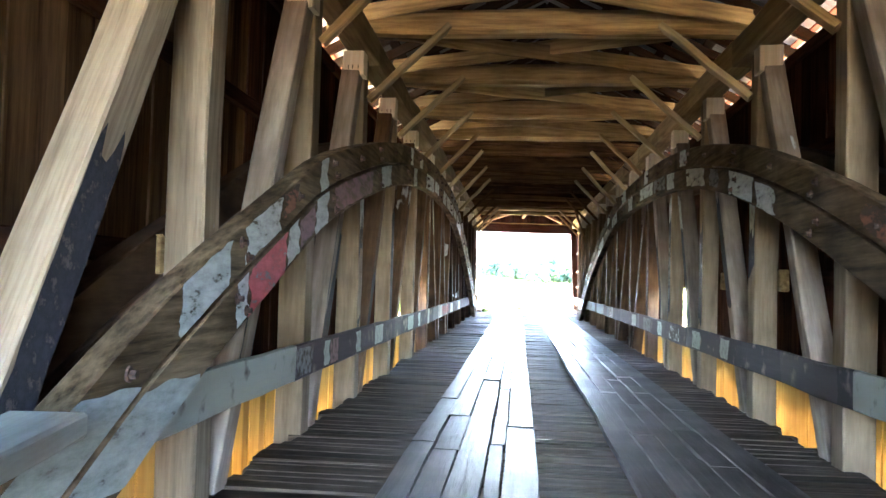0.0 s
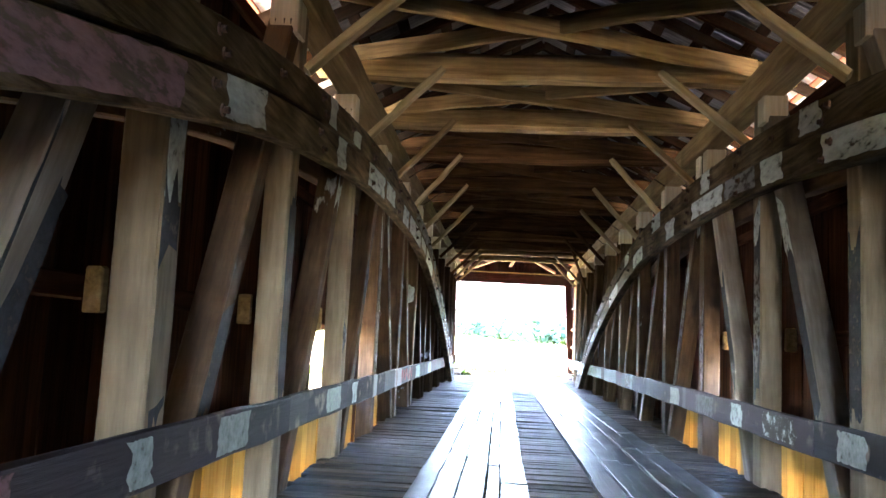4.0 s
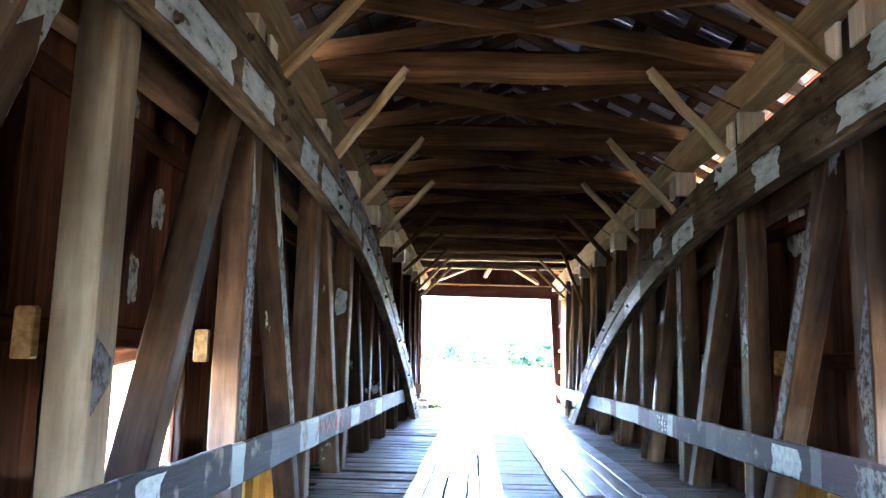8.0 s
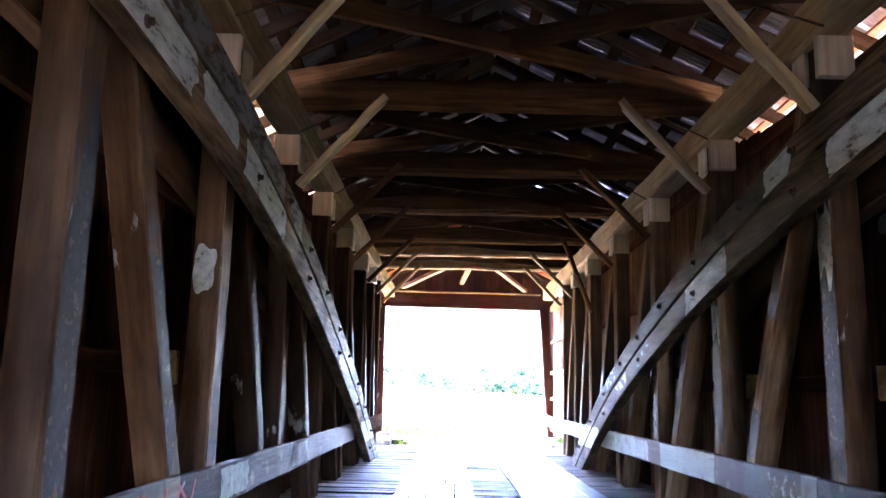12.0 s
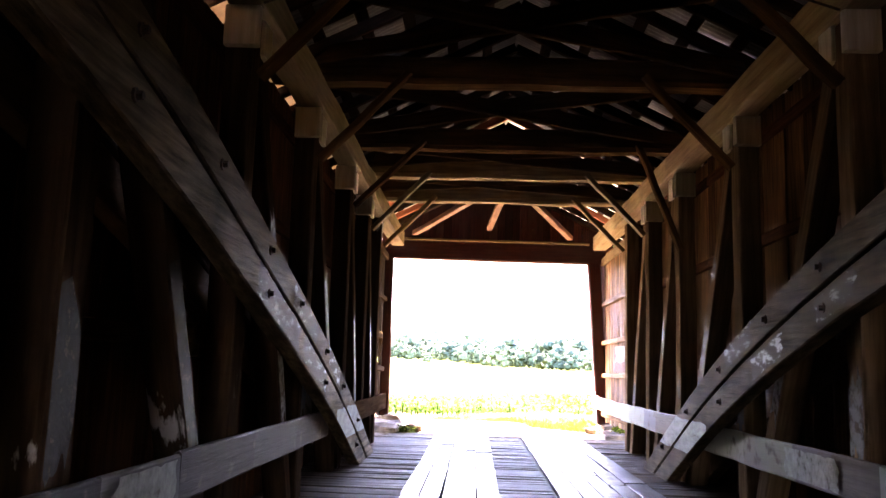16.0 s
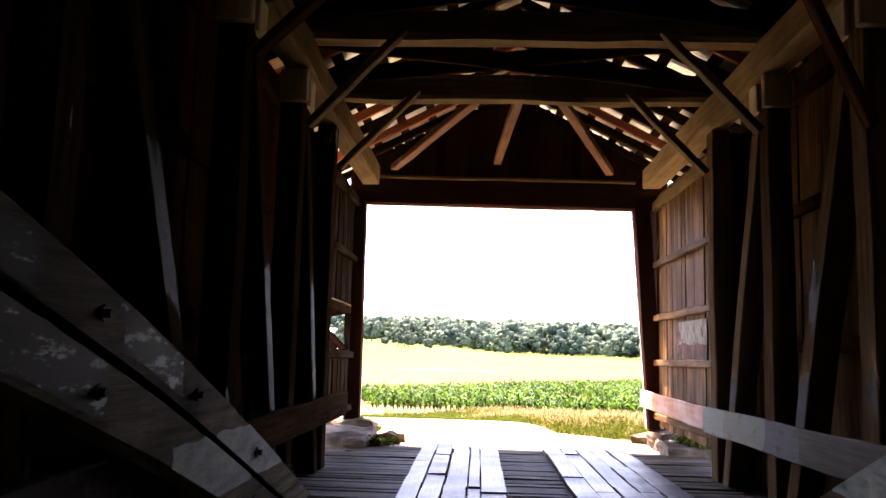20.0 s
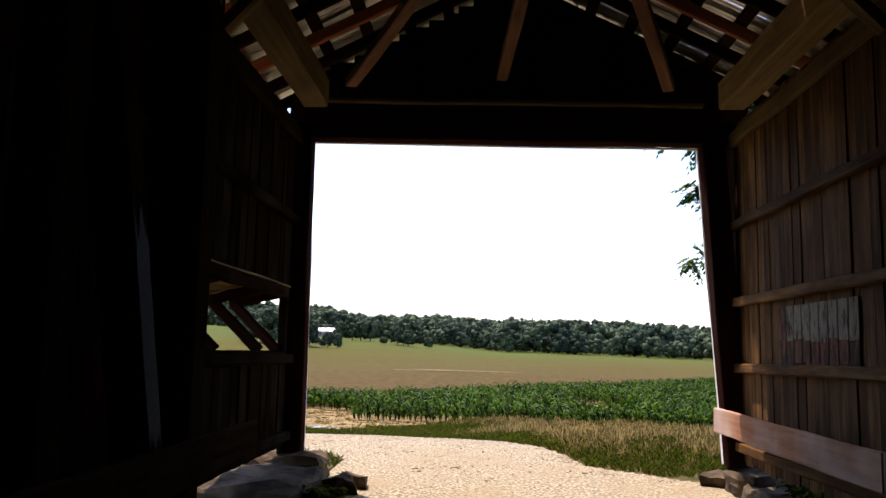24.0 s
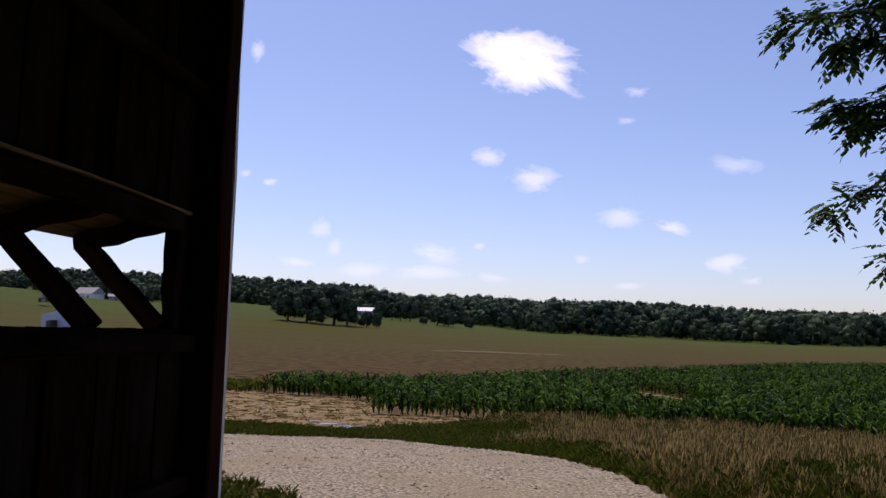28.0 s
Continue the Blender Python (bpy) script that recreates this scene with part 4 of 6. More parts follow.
def daub(parent, s, x, y0, y1, z0, z1, colour, seed):
    """An uneven blot of old paint on a board face."""
    cy, cz, N = (y0 + y1) / 2, (z0 + z1) / 2, 28
    verts, faces = [(s * x, cy, cz)], []
    for ring in (0.55, 1.0):
        for i in range(N):
            q = 2 * math.pi * i / N
            c, sn = math.cos(q), math.sin(q)
            k = (abs(c) ** 3.4 + abs(sn) ** 3.4) ** (-1 / 3.4) * ring
            k *= 1 + (0.36 * noise.noise(Vector((c * 1.6, sn * 1.6, seed * 3.7))) + 0.16 * noise.noise(Vector((c * 5, sn * 5, seed + 3)))) * ring
            verts.append((s * x, cy + c * k * (y1 - y0) / 2, cz + sn * k * (z1 - z0) / 2))
    for i in range(N):
        j = (i + 1) % N
        faces += [(0, 1 + i, 1 + j), (1 + i, 1 + N + i, 1 + N + j, 1 + j)]
    me = bpy.data.meshes.new("paint_daub")
    me.from_pydata(verts, [], faces)
    return link("paint_daub", me, PAINTS[colour], parent, "old pale paint on the boards")


walls = {-1: bpy.data.objects["wall_left"], 1: bpy.data.objects["wall_right"]}
arches = {-1: bpy.data.objects["arch_left_inner"], 1: bpy.data.objects["arch_right_inner"]}
trusses = {-1: bpy.data.objects["truss_left"], 1: bpy.data.objects["truss_right"]}
for k, (s, y0, y1, z0, z1, colour) in enumerate(((-1, 15.2, 15.6, 2.9, 3.12, "dim"), (-1, 15.88, 16.1, 2.3, 2.6, "cream"), (-1, 15.6, 15.74, 1.75, 2.1, "cream"), (-1, 12.75, 13.0, 2.15, 2.9, "dim"), (-1, 16.42, 16.6, 1.8, 2.5, "dim"), (-1, 9.9, 10.2, 2.2, 2.8, "dim"), (1, 18.4, 18.9, 2.6, 3.05, "cream"), (1, 21.3, 21.6, 2.62, 2.78, "cream"))):
    daub(walls[s], s, WALL_X - 0.0165, y0, y1, z0, z1, colour, k)
for k, (s, y, z0, z1, colour) in enumerate(((-1, 21.5, 2.05, 2.42, "cream"), (1, 18.75, 1.3, 2.2, "dim"), (1, 13.88, 1.2, 2.3, "dim"), (-1, 14.2, 1.1, 1.5, "dim"))):
    daub(trusses[s], s, 2.222, y - 0.1, y + 0.1, z0, z1, colour, k + 20)
for k, (y, tilt) in enumerate(((19.3, 0.1), (19.48, -0.05), (19.62, 0.12), (19.8, -0.1), (19.95, 0.14), (20.12, -0.14), (20.45, 0.0), (20.62, 0.16), (20.78, -0.12), (20.95, 0.05))):
    stick("paint_stroke", (-2.1712, y - tilt, 0.57 + 0.02 * (k % 3)), (-2.1712, y + tilt, 0.77), 0.003, 0.028, PAINTS["pink"], bpy.data.objects["guard_rail_left"], (0, 1, 0), seg=2, wob=0.001, chamfer=0.001, label="faded pink brush stroke")
for y in (18.6, 21.2, 23.8, 26.42):
    for s in SIDES:
        stick("tie_rod", (s * 2.1, y - 0.3, 4.0), (s * 1.35, y + 0.5, 4.75), 0.018, 0.018, IRON, trusses[s], seg=1, wob=0.0, chamfer=0.005, label="thin rusty iron rod")
spot = daub(trusses[-1], 1, 0.0, -0.075, 0.075, 2.04, 2.41, "white", 31)
spot.matrix_world = Matrix.Translation((-2.33, 21.365, 0)) @ Matrix.Rotation(radians(-90), 4, "Z")
# blocks of paint along the guard rails
for s, ya, yb, colour in ((-1, 6.4, 6.9, "dim"), (-1, 7.36, 7.58, "rail_grey"), (-1, 7.62, 7.95, "plum"), (-1, 8.9, 9.15, "rail_grey"), (-1, 10.1, 10.7, "rail_grey"), (-1, 13.2, 13.9, "rail_grey"), (-1, 14.6, 14.9, "white"), (-1, 21.6, 22.4, "rail_grey"), (-1, 24.4, 25.2, "rail_grey"), (1, 9.7, 10.1, "rail_grey"), (1, 11.2, 11.7, "rail_grey"), (1, 12.6, 13.5, "specks"), (1, 14.2, 14.6, "white"), (1, 15.4, 16.3, "dim"), (1, 17.3, 17.9, "rail_grey"), (1, 18.4, 19.6, "charcoal"), (1, 21.9, 22.5, "specks"), (1, 26.6, 27.6, "rail_grey")):
    film(bpy.data.objects["guard_rail_left" if s < 0 else "guard_rail_right"], s, 2.1655, (ya, 0.665), (yb, 0.665), 0.25, colour, 0.25)
RIBS = {s: [ob for ob in arches[s].children if ob.name.startswith("rib")] for s in SIDES}
# whitewash worn to specks on the ribs, and the guard rail's grey carried over them where they cross
for s, low, ya, yb, f0, f1 in ((-1, 1, 26.15, 27.6, 0.1, 0.95), (-1, 1, 27.8, 29.0, 0.15, 0.95), (-1, 0, 27.3, 28.4, 0.1, 0.8), (-1, 0, 29.1, 29.9, 0.2, 0.9), (1, 0, 27.9, 28.7, 0.2, 0.95), (1, 1, 27.2, 27.9, 0.15, 0.8), (1, 1, 25.9, 26.5, 0.2, 0.9)):
    paint_patch(RIBS[s][low], s, 2.0185, low, ya, yb, f0, f1, "specks")
for s, low, ya, yb, z0, z1 in ((-1, 0, 1.6, 3.8, 0.5, 0.88), (-1, 1, 2.2, 4.5, 0.46, 0.86), (-1, 0, 30.2, 32.4, 0.46, 0.84), (-1, 1, 29.8, 32.0, 0.46, 0.84), (1, 0, 30.0, 32.2, 0.46, 0.84), (1, 1, 29.4, 31.6, 0.46, 0.84)):
    rail_band(RIBS[s][low], s, 2.0165, low, ya, yb, z0, z1, "rail_grey")


# ---- the far mouth, beyond the last truss post ----
GIRTS = (0.42, 1.27, 2.0, 2.87, 3.86)
for s in SIDES:
    x = 2.62 if s < 0 else 2.5
    ew = thing("wall_mouth_" + ("left" if s < 0 else "right"), "bare board siding at the bridge mouth, bleached right, shade painted in left", "wall", "structure")
    y = 35.4
    while y < 39.2:
        w = min(random.uniform(0.13, 0.2), 39.25 - y)
        top, hole = 4.05, None
        if s < 0 and y + w / 2 > 36.0 and y + w / 2 < 38.9:
            hole = (1.36, 1.95)
        if hole:
            board(s, x, y, w, 0.3, hole[0], BARE_SHADED, ew)
            board(s, x, y, w, hole[1], top, BARE_SHADED, ew)
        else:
            board(s, x, y, w, 0.22 + random.uniform(0, 0.05), top, BARE if s > 0 else BARE_SHADED, ew)
        y += w
    for z in GIRTS:
        if s < 0 and 1.3 < z < 2.1:
            continue
        stick("girt", (s * (x - 0.055), 35.3, z + (0.03 if z in (1.27,) else 0)), (s * (x - 0.055), 39.2, z), 0.075, 0.1 if z != 3.86 else 0.16, (BARE if z < 3 else PLATE) if s > 0 else BARE_SHADED, ew, seg=5)
    for i in range(3):
        stick("board", (s * (x + 0.02 + i * 0.13), 35.36, -0.6), (s * (x + 0.02 + i * 0.13), 35.36, 4.1), 0.024, 0.135, SIDING, ew, (1, 0, 0), seg=2, wob=0.003)
    stick("post", (s * (x - 0.06), 35.45, 0.05), (s * (x - 0.06), 35.45, 4.05), 0.14, 0.12, OLD, ew, (s, 0, 0))
    if s > 0:
        for i in range(9):
            yy = 36.35 + i * 0.185
            h = random.uniform(0.3, 0.36)
            stick("paint_block", (x - 0.0145, yy, 1.88), (x - 0.0145, yy, 1.88 - h), 0.003, 0.17, PAINTS["cream"] if i < 8 else PAINTS["rust"], ew, (0, 1, 0), seg=2, wob=0.001, chamfer=0.001, label="block of pale paint")
            stick("paint_block", (x - 0.0145, yy, 1.875 - h), (x - 0.0145, yy, 1.87 - h - random.uniform(0.12, 0.3)), 0.003, 0.16, PAINTS["rust"], ew, (0, 1, 0), seg=2, wob=0.001, chamfer=0.001, label="block of faded rust-red paint")
hood(-1, 2.62, 36.05, 38.85, 1.36, 1.95, "window_3", OLD, TRIM)

for y, nm in ((Y0, "near"), (Y1, "far")):
    portal = thing("portal_" + nm, "dark red boarded gable portal with a wide rectangular opening", "portal", "structure")
    d = 1 if nm == "far" else -1
    for xa, xb in ((-2.41, -2.43), (2.33, 2.1)):
        sg = 1 if xa > 0 else -1
        stick("jamb", (xa + sg * 0.13, y - d * 0.1, 0.2), (xb + sg * 0.13, y - d * 0.1, 4.0), 0.2, 0.26, TRIM, portal, (1, 0, 0), share=False)
        stick("jamb_trim", (xa + sg * 0.012, y + d * 0.03, 0.2), (xb + sg * 0.012, y + d * 0.03, 3.86), 0.05, 0.03 if sg > 0 else 0.014, WHITE, portal, (1, 0, 0), share=False, label="white painted jamb edge")
        for i in range(2 if sg > 0 else 1):
            xx = sg * ((2.46 if sg > 0 else 2.62) + i * 0.17)
            stick("board", (xx, y + d * 0.02, -0.2), (xx, y + d * 0.02, roof_z(xx) - 0.03), 0.024, 0.172, TRIM, portal, (1, 0, 0), seg=2, wob=0.003)
    stick("lintel", (-2.7, y - d * 0.1, 4.07), (2.55, y - d * 0.1, 4.03), 0.2, 0.42, TRIM, portal, seg=8, share=False)
    stick("lintel_ledge", (-2.35, y - d * 0.24, 4.30), (2.12, y - d * 0.24, 4.26), 0.09, 0.05, PLATE, portal, seg=6)
    stick("lintel_trim", (-2.43, y + d * 0.03, 3.862), (2.1, y + d * 0.03, 3.822), 0.05, 0.03, WHITE, portal, share=False, label="white painted lintel edge")
    for i in range(30):
        x = -2.62 + i * 0.18
        stick("board", (x, y + d * (0.02 + 0.006 * (i % 2)), 3.9), (x, y + d * (0.02 + 0.006 * (i % 2)), roof_z(x) - 0.02), 0.024, 0.186, TRIM, portal, (1, 0, 0), seg=2, wob=0.002)

# ---- roof frame ----
frame_top = thing("roof_frame", "old brown tie beams, knee braces and cross bracing under the roof", "roof frame", "structure")
for k, y in enumerate(TIES):
    # beams and braces of the middle bays carry shade in their colour
    stick("tie_beam", (-2.75, y, TIE_Z), (2.75, y, TIE_Z + random.uniform(-0.02, 0.02)), 0.27, 0.28, OLD if y < 17 or y > 33 else OLD_SHADED, frame_top, seg=10, wob=0.016, mid=0.08, share=False, chamfer=0.045)
    for s in SIDES:
        py = min(POSTS_L if s < 0 else POSTS_R, key=lambda p: abs(p - y))
        lo, hi = (s * 2.17, py - 0.06, 3.52), (s * 1.24, y - 0.13, 4.46)
        if k == 14 and s > 0:
            lo, hi = (2.24, py - 0.16, 3.0), (1.7, y - 0.15, 4.46)
        stick("knee_brace", lo, hi, 0.075, 0.13, (KNEE if k % 4 else OLD) if y < 24 or y > 33 else OLD_SHADED, frame_top, (0, 1, 0), share=False)
for a, b in zip(TIES, TIES[1:]):
    stick("cross_brace", (-2.3, a + 0.14, TIE_Z - 0.02), (2.3, b - 0.14, TIE_Z + 0.02), 0.05, 0.2, OLD if a < 16 else OLD_SHADED, frame_top, share=False, wob=0.014, seg=8)
    stick("cross_brace", (2.3, a + 0.14, TIE_Z + 0.04), (-2.3, b - 0.14, TIE_Z + 0.1), 0.05, 0.2, OLD if a < 16 else OLD_SHADED, frame_top, share=False, wob=0.014, seg=8)
for p, q in (((-0.42, 35.25, 4.56), (-1.9, 38.6, 4.36)), ((0.42, 35.25, 4.56), (1.62, 38.6, 4.33)), ((0.0, 35.25, 4.58), (-0.2, 38.95, 4.56))):
    stick("wind_brace", p, q, 0.13, 0.1, REDBEAM, frame_top, share=False)

roof = thing("roof", "rusty corrugated metal roof on wooden rafters and lath, light and shade coloured in", "roof", "structure")
slope = math.hypot(1, PITCH)
for s in SIDES:
    y = Y0 + 0.1
    while y < Y1 + 0.2:
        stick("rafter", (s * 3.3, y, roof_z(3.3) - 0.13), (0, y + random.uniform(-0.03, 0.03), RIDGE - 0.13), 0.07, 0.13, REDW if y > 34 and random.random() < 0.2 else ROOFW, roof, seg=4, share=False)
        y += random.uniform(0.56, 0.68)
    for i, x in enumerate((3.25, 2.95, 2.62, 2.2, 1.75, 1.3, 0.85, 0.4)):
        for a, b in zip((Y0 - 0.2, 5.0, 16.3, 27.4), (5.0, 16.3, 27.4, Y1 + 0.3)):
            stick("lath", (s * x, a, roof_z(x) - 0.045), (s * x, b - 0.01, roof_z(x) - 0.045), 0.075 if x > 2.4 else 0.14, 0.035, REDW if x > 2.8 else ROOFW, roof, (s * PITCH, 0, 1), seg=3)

# corrugated sheets, a few of them slipped apart
SHEET_W = 0.64


def corrugated(name, length, width, mat, n=8):
    verts, faces = [], []
    for j in range(3):
        for i in range(n * 4 + 1):
            verts.append((length * j / 2, width * i / (n * 4), 0.009 * math.sin(i * math.pi / 2)))
    w = n * 4 + 1
    for j in range(2):
        for i in range(w - 1):
            faces.append((j * w + i, j * w + i + 1, (j + 1) * w + i + 1, (j + 1) * w + i))
    me = bpy.data.meshes.new(name)
    me.from_pydata(verts, [], faces)
    me.polygons.foreach_set("use_smooth", [True] * len(faces))
    me.materials.append(mat)
    return me


halves = {mat.name: [corrugated("roof_sheet", 2.06, SHEET_W, mat), corrugated("roof_sheet", 2.06, SHEET_W - 0.011, mat)] for mat in (METAL, METAL_SHADED)}
short = corrugated("roof_sheet", 0.95, SHEET_W, EAVE_LIT)
middle = corrugated("roof_sheet", 1.25, SHEET_W, METAL_SHADED)
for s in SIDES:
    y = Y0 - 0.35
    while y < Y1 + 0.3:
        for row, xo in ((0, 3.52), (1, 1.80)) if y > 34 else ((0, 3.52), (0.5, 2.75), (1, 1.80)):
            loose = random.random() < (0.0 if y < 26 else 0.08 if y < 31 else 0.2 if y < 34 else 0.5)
            ob = new("roof_sheet", halves["roof_metal" if y > 34 else "shaded_roof_metal"][loose] if y > 34 or row == 1 else short if row == 0 else middle)
            x = Vector((-s, 0, PITCH)).normalized()
            yv = Vector((0, 1, 0))
            m = Matrix((x, yv, x.cross(yv))).transposed().to_4x4()
            m.translation = (s * xo, y, roof_z(xo) + 0.012 + (0.012 * row + random.uniform(0, 0.005) if y > 28 else 0.003 * row))
            ob.matrix_world = m
            ob.parent = roof
        y += SHEET_W - 0.006

for s in SIDES:
    for a, b in zip((Y0 - 0.35, 5.0, 16.3, 27.4), (5.05, 16.35, 27.45, Y1 + 0.4)):
        stick("ridge_cap", (s * 0.1, a, RIDGE + 0.03), (s * 0.1, b, RIDGE + 0.03), 0.26, 0.012, METAL, roof, (s * PITCH, 0, 1), seg=2, wob=0.002, chamfer=0.002)

# ---- stones at the far mouth ----
def rock(name, at, size, seed, label, mat=STONE):
    bm = bmesh.new()
    bmesh.ops.create_cube(bm, size=1)
    bmesh.ops.subdivide_edges(bm, edges=bm.edges[:], cuts=4, use_grid_fill=True)
    for v in bm.verts:
        p = v.co.copy()
        q = Vector((p.x * size[0], p.y * size[1], p.z * size[2]))
        rnd = 1 - 0.045 * max(0, (abs(p.x) * 2) ** 6 + (abs(p.y) * 2) ** 6 + (abs(p.z) * 2) ** 6 - 1)
        q *= rnd
        q += Vector(noise.noise_vector(q * 5 + Vector((seed, 0, 0)))) * 0.085 + Vector(noise.noise_vector(q * 14 + Vector((seed, 3, 0)))) * 0.016
        v.co = q
    ob = part(name, bm, mat)
    ob.location = at
    ob.rotation_euler = (0, 0, (seed * 0.7) % 0.3 - 0.15)
    return tagged(ob, label, "stone")


rock("stone_slab", (-2.68, 37.9, 0.05), (1.35, 1.5, 0.22), 1, "flat grey-brown sandstone slab of the abutment")
rock("stone_slab", (-2.6, 39.0, 0.05), (1.0, 0.8, 0.36), 2, "weathered sandstone block under the portal jamb")
rock("stone_slab", (-2.75, 37.6, -0.18), (1.5, 1.9, 0.3), 3, "lower sandstone slab of the abutment")
rock("loose_stone", (-1.72, 38.75, -0.0), (0.24, 0.2, 0.14), 4, "small loose stone on the gravel")
rock("loose_stone", (-1.85, 38.4, 0.0), (0.3, 0.26, 0.18), 5, "rough loose stone beside the abutment slab")
rock("stone_slab", (2.85, 38.9, 0.03), (1.1, 0.75, 0.3), 6, "weathered sandstone block under the portal jamb")
rock("stone_slab", (3.0, 37.9, -0.02), (1.5, 1.3, 0.26), 7, "flat sandstone slab of the abutment")
rock("stone_slab", (2.95, 37.2, -0.25), (1.5, 1.5, 0.3), 8, "lower sandstone slab of the abutment")
rock("loose_stone", (2.28, 39.5, -0.02), (0.28, 0.24, 0.16), 9, "small loose stone beside the jamb")

# ---- plants ----
def leaf_material(name, a, b, trans=0.25, shine=0.2, rough=0.7, stands=0.0):
    m = plain(name, a, rough, b, 0.8, 0, 0, 4)
    m.node_tree.nodes["Principled BSDF"].inputs["Specular IOR Level"].default_value = shine
    n, l = m.node_tree.nodes, m.node_tree.links
    p = n["Principled BSDF"]
    geo = n.new("ShaderNodeNewGeometry")
    r = next(q for q in n if q.type == "VALTORGB")
    if stands:      # each tree a shade of its own
        big = n.new("ShaderNodeTexNoise")
        big.inputs["Scale"].default_value, big.inputs["Detail"].default_value = stands, 2
        l.new(next(q for q in n if q.type == "TEX_COORD").outputs["Object"], big.inputs["Vector"])
        spread = n.new("ShaderNodeMapRange")
        spread.inputs["From Min"].default_value, spread.inputs["From Max"].default_value, spread.inputs["To Min"].default_value, spread.inputs["To Max"].default_value = 0.3, 0.7, 0.0, 0.75
        l.new(big.outputs["Fac"], spread.inputs["Value"])
        both = n.new("ShaderNodeMath")
        both.operation = "MULTIPLY_ADD"
        both.inputs[1].default_value = 0.3
        l.new(geo.outputs["Random Per Island"], both.inputs[0])
        l.new(spread.outputs[0], both.inputs[2])
        l.new(both.outputs[0], r.inputs["Fac"])
    else:
        l.new(geo.outputs["Random Per Island"], r.inputs["Fac"])
    tr = n.new("ShaderNodeBsdfTranslucent")
    l.new(r.outputs["Color"], tr.inputs["Color"])
    mx = n.new("ShaderNodeMixShader")
    mx.inputs[0].default_value = trans
    out = n["Material Output"]
    l.new(p.outputs[0], mx.inputs[1])
    l.new(tr.outputs[0], mx.inputs[2])
    l.new(mx.outputs[0], out.inputs["Surface"])
    return m


CORN = leaf_material("corn_leaf", (0.004, 0.015, 0.001), (0.050, 0.104, 0.007), 0.22, 0.02, 0.36)
LEAF = leaf_material("tree_leaf", (0.022, 0.052, 0.009), (0.08, 0.14, 0.024), 0.22)
# distant foliage, bluish with haze mixed into the leaf colour
FAR = leaf_material("hazy_far_leaf", (0.022, 0.038, 0.025), (0.072, 0.096, 0.051), 0.1, 0.05, stands=0.09)
STRAW = leaf_material("dry_grass", (0.085, 0.060, 0.016), (0.38, 0.275, 0.10), 0.4, 0.03)
GREEN = leaf_material("green_grass", (0.030, 0.044, 0.004), (0.115, 0.130, 0.014), 0.35, 0.03)
BARK = plain("bark", (0.06, 0.045, 0.03), 0.9, (0.13, 0.10, 0.075), 12, 0, 0.8)
rng = np.random.default_rng(5)


def soup(name, verts, faces, mat):
    """One mesh from arrays of corners and four-cornered faces."""
    me = bpy.data.meshes.new(name)
    me.vertices.add(len(verts))
    me.vertices.foreach_set("co", np.asarray(verts, dtype=np.float32).ravel())
    me.loops.add(faces.size)
    me.loops.foreach_set("vertex_index", faces.astype(np.int32).ravel())
    me.polygons.add(len(faces))
    me.polygons.foreach_set("loop_start", np.arange(0, faces.size, 4, dtype=np.int32))
    me.update(calc_edges=True)
    return link(name, me, mat)


def blades(n_leaf, length, width, lift, droop, height, bottom=0.1, seg=3, reach=0.75):
    """A plant of strap leaves round a stalk, as corners and faces."""
    V, Q = [], []
    for i in range(n_leaf):
        az = i * 2.4 + rng.uniform(-0.5, 0.5)
        z0 = height * (bottom + (1 - bottom) * i / max(1, n_leaf - 1)) * rng.uniform(0.8, 1.0)
        ln = length * rng.uniform(0.7, 1.1)
        base = len(V)
        for k in range(seg + 1):
            u = k / seg
            r = ln * u * reach * (0.5 + 0.5 * u)
            z = z0 + ln * (lift * u - droop * u * u)
            w = width * (1 - u) ** 0.6 * (0.6 + 0.8 * u if u < 0.5 else 1)
            d, c = np.array([math.cos(az), math.sin(az)]), np.array([-math.sin(az), math.cos(az)])
            for e in (-1, 1):
                V.append([*(d * r + c * e * w / 2), z + 0.01 * e])
        for k in range(seg):
            a0 = base + 2 * k
            Q.append([a0, a0 + 1, a0 + 3, a0 + 2])
    base = len(V)
    for x, yy in ((-0.012, 0), (0.012, 0)):
        V += [[x, yy, 0], [x, yy, height]]
    Q.append([base, base + 2, base + 3, base + 1])
    return np.array(V), np.array(Q)


def scatter(name, plants, spots, scales, mat, label, category):
    AV, AQ, off = [], [], 0
    turn = rng.uniform(0, 6.283, len(spots))
    pick = rng.integers(0, len(plants), len(spots))
    for (x, y, z), sc, a, p in zip(spots, scales, turn, pick):
        V, Q = plants[p]
        c, sn = math.cos(a), math.sin(a)
        W = np.empty_like(V)
        W[:, 0] = (V[:, 0] * c - V[:, 1] * sn) * sc + x
        W[:, 1] = (V[:, 0] * sn + V[:, 1] * c) * sc + y
        W[:, 2] = V[:, 2] * sc + z
        AV.append(W)
        AQ.append(Q + off)
        off += len(V)
    ob = soup(name, np.concatenate(AV), np.concatenate(AQ), mat)
    return tagged(ob, label, category, kind="stuff")


def front(x):
    """Where the corn begins."""
    return (57.1 - 0.5 * (x + 4.6) if x < -4.2 else 53.7 - 0.05 * max(0.0, x) ** 2) + 0.2 * math.sin(x * 1.9)


def back(x):
    """Where it ends against the bare field."""
    return float(np.interp(x, (-9, -6, -4.7, -3, -1, 1.7, 8.5, 13, 18, 25, 46), (61.5, 61.8, 62.8, 64.5, 68, 73, 81.5, 87.5, 94, 101, 108)))


corn_plants = [blades(12, 0.66, 0.075, 1.3, 1.12, 0.52, bottom=0.14, reach=0.6) for _ in range(8)]
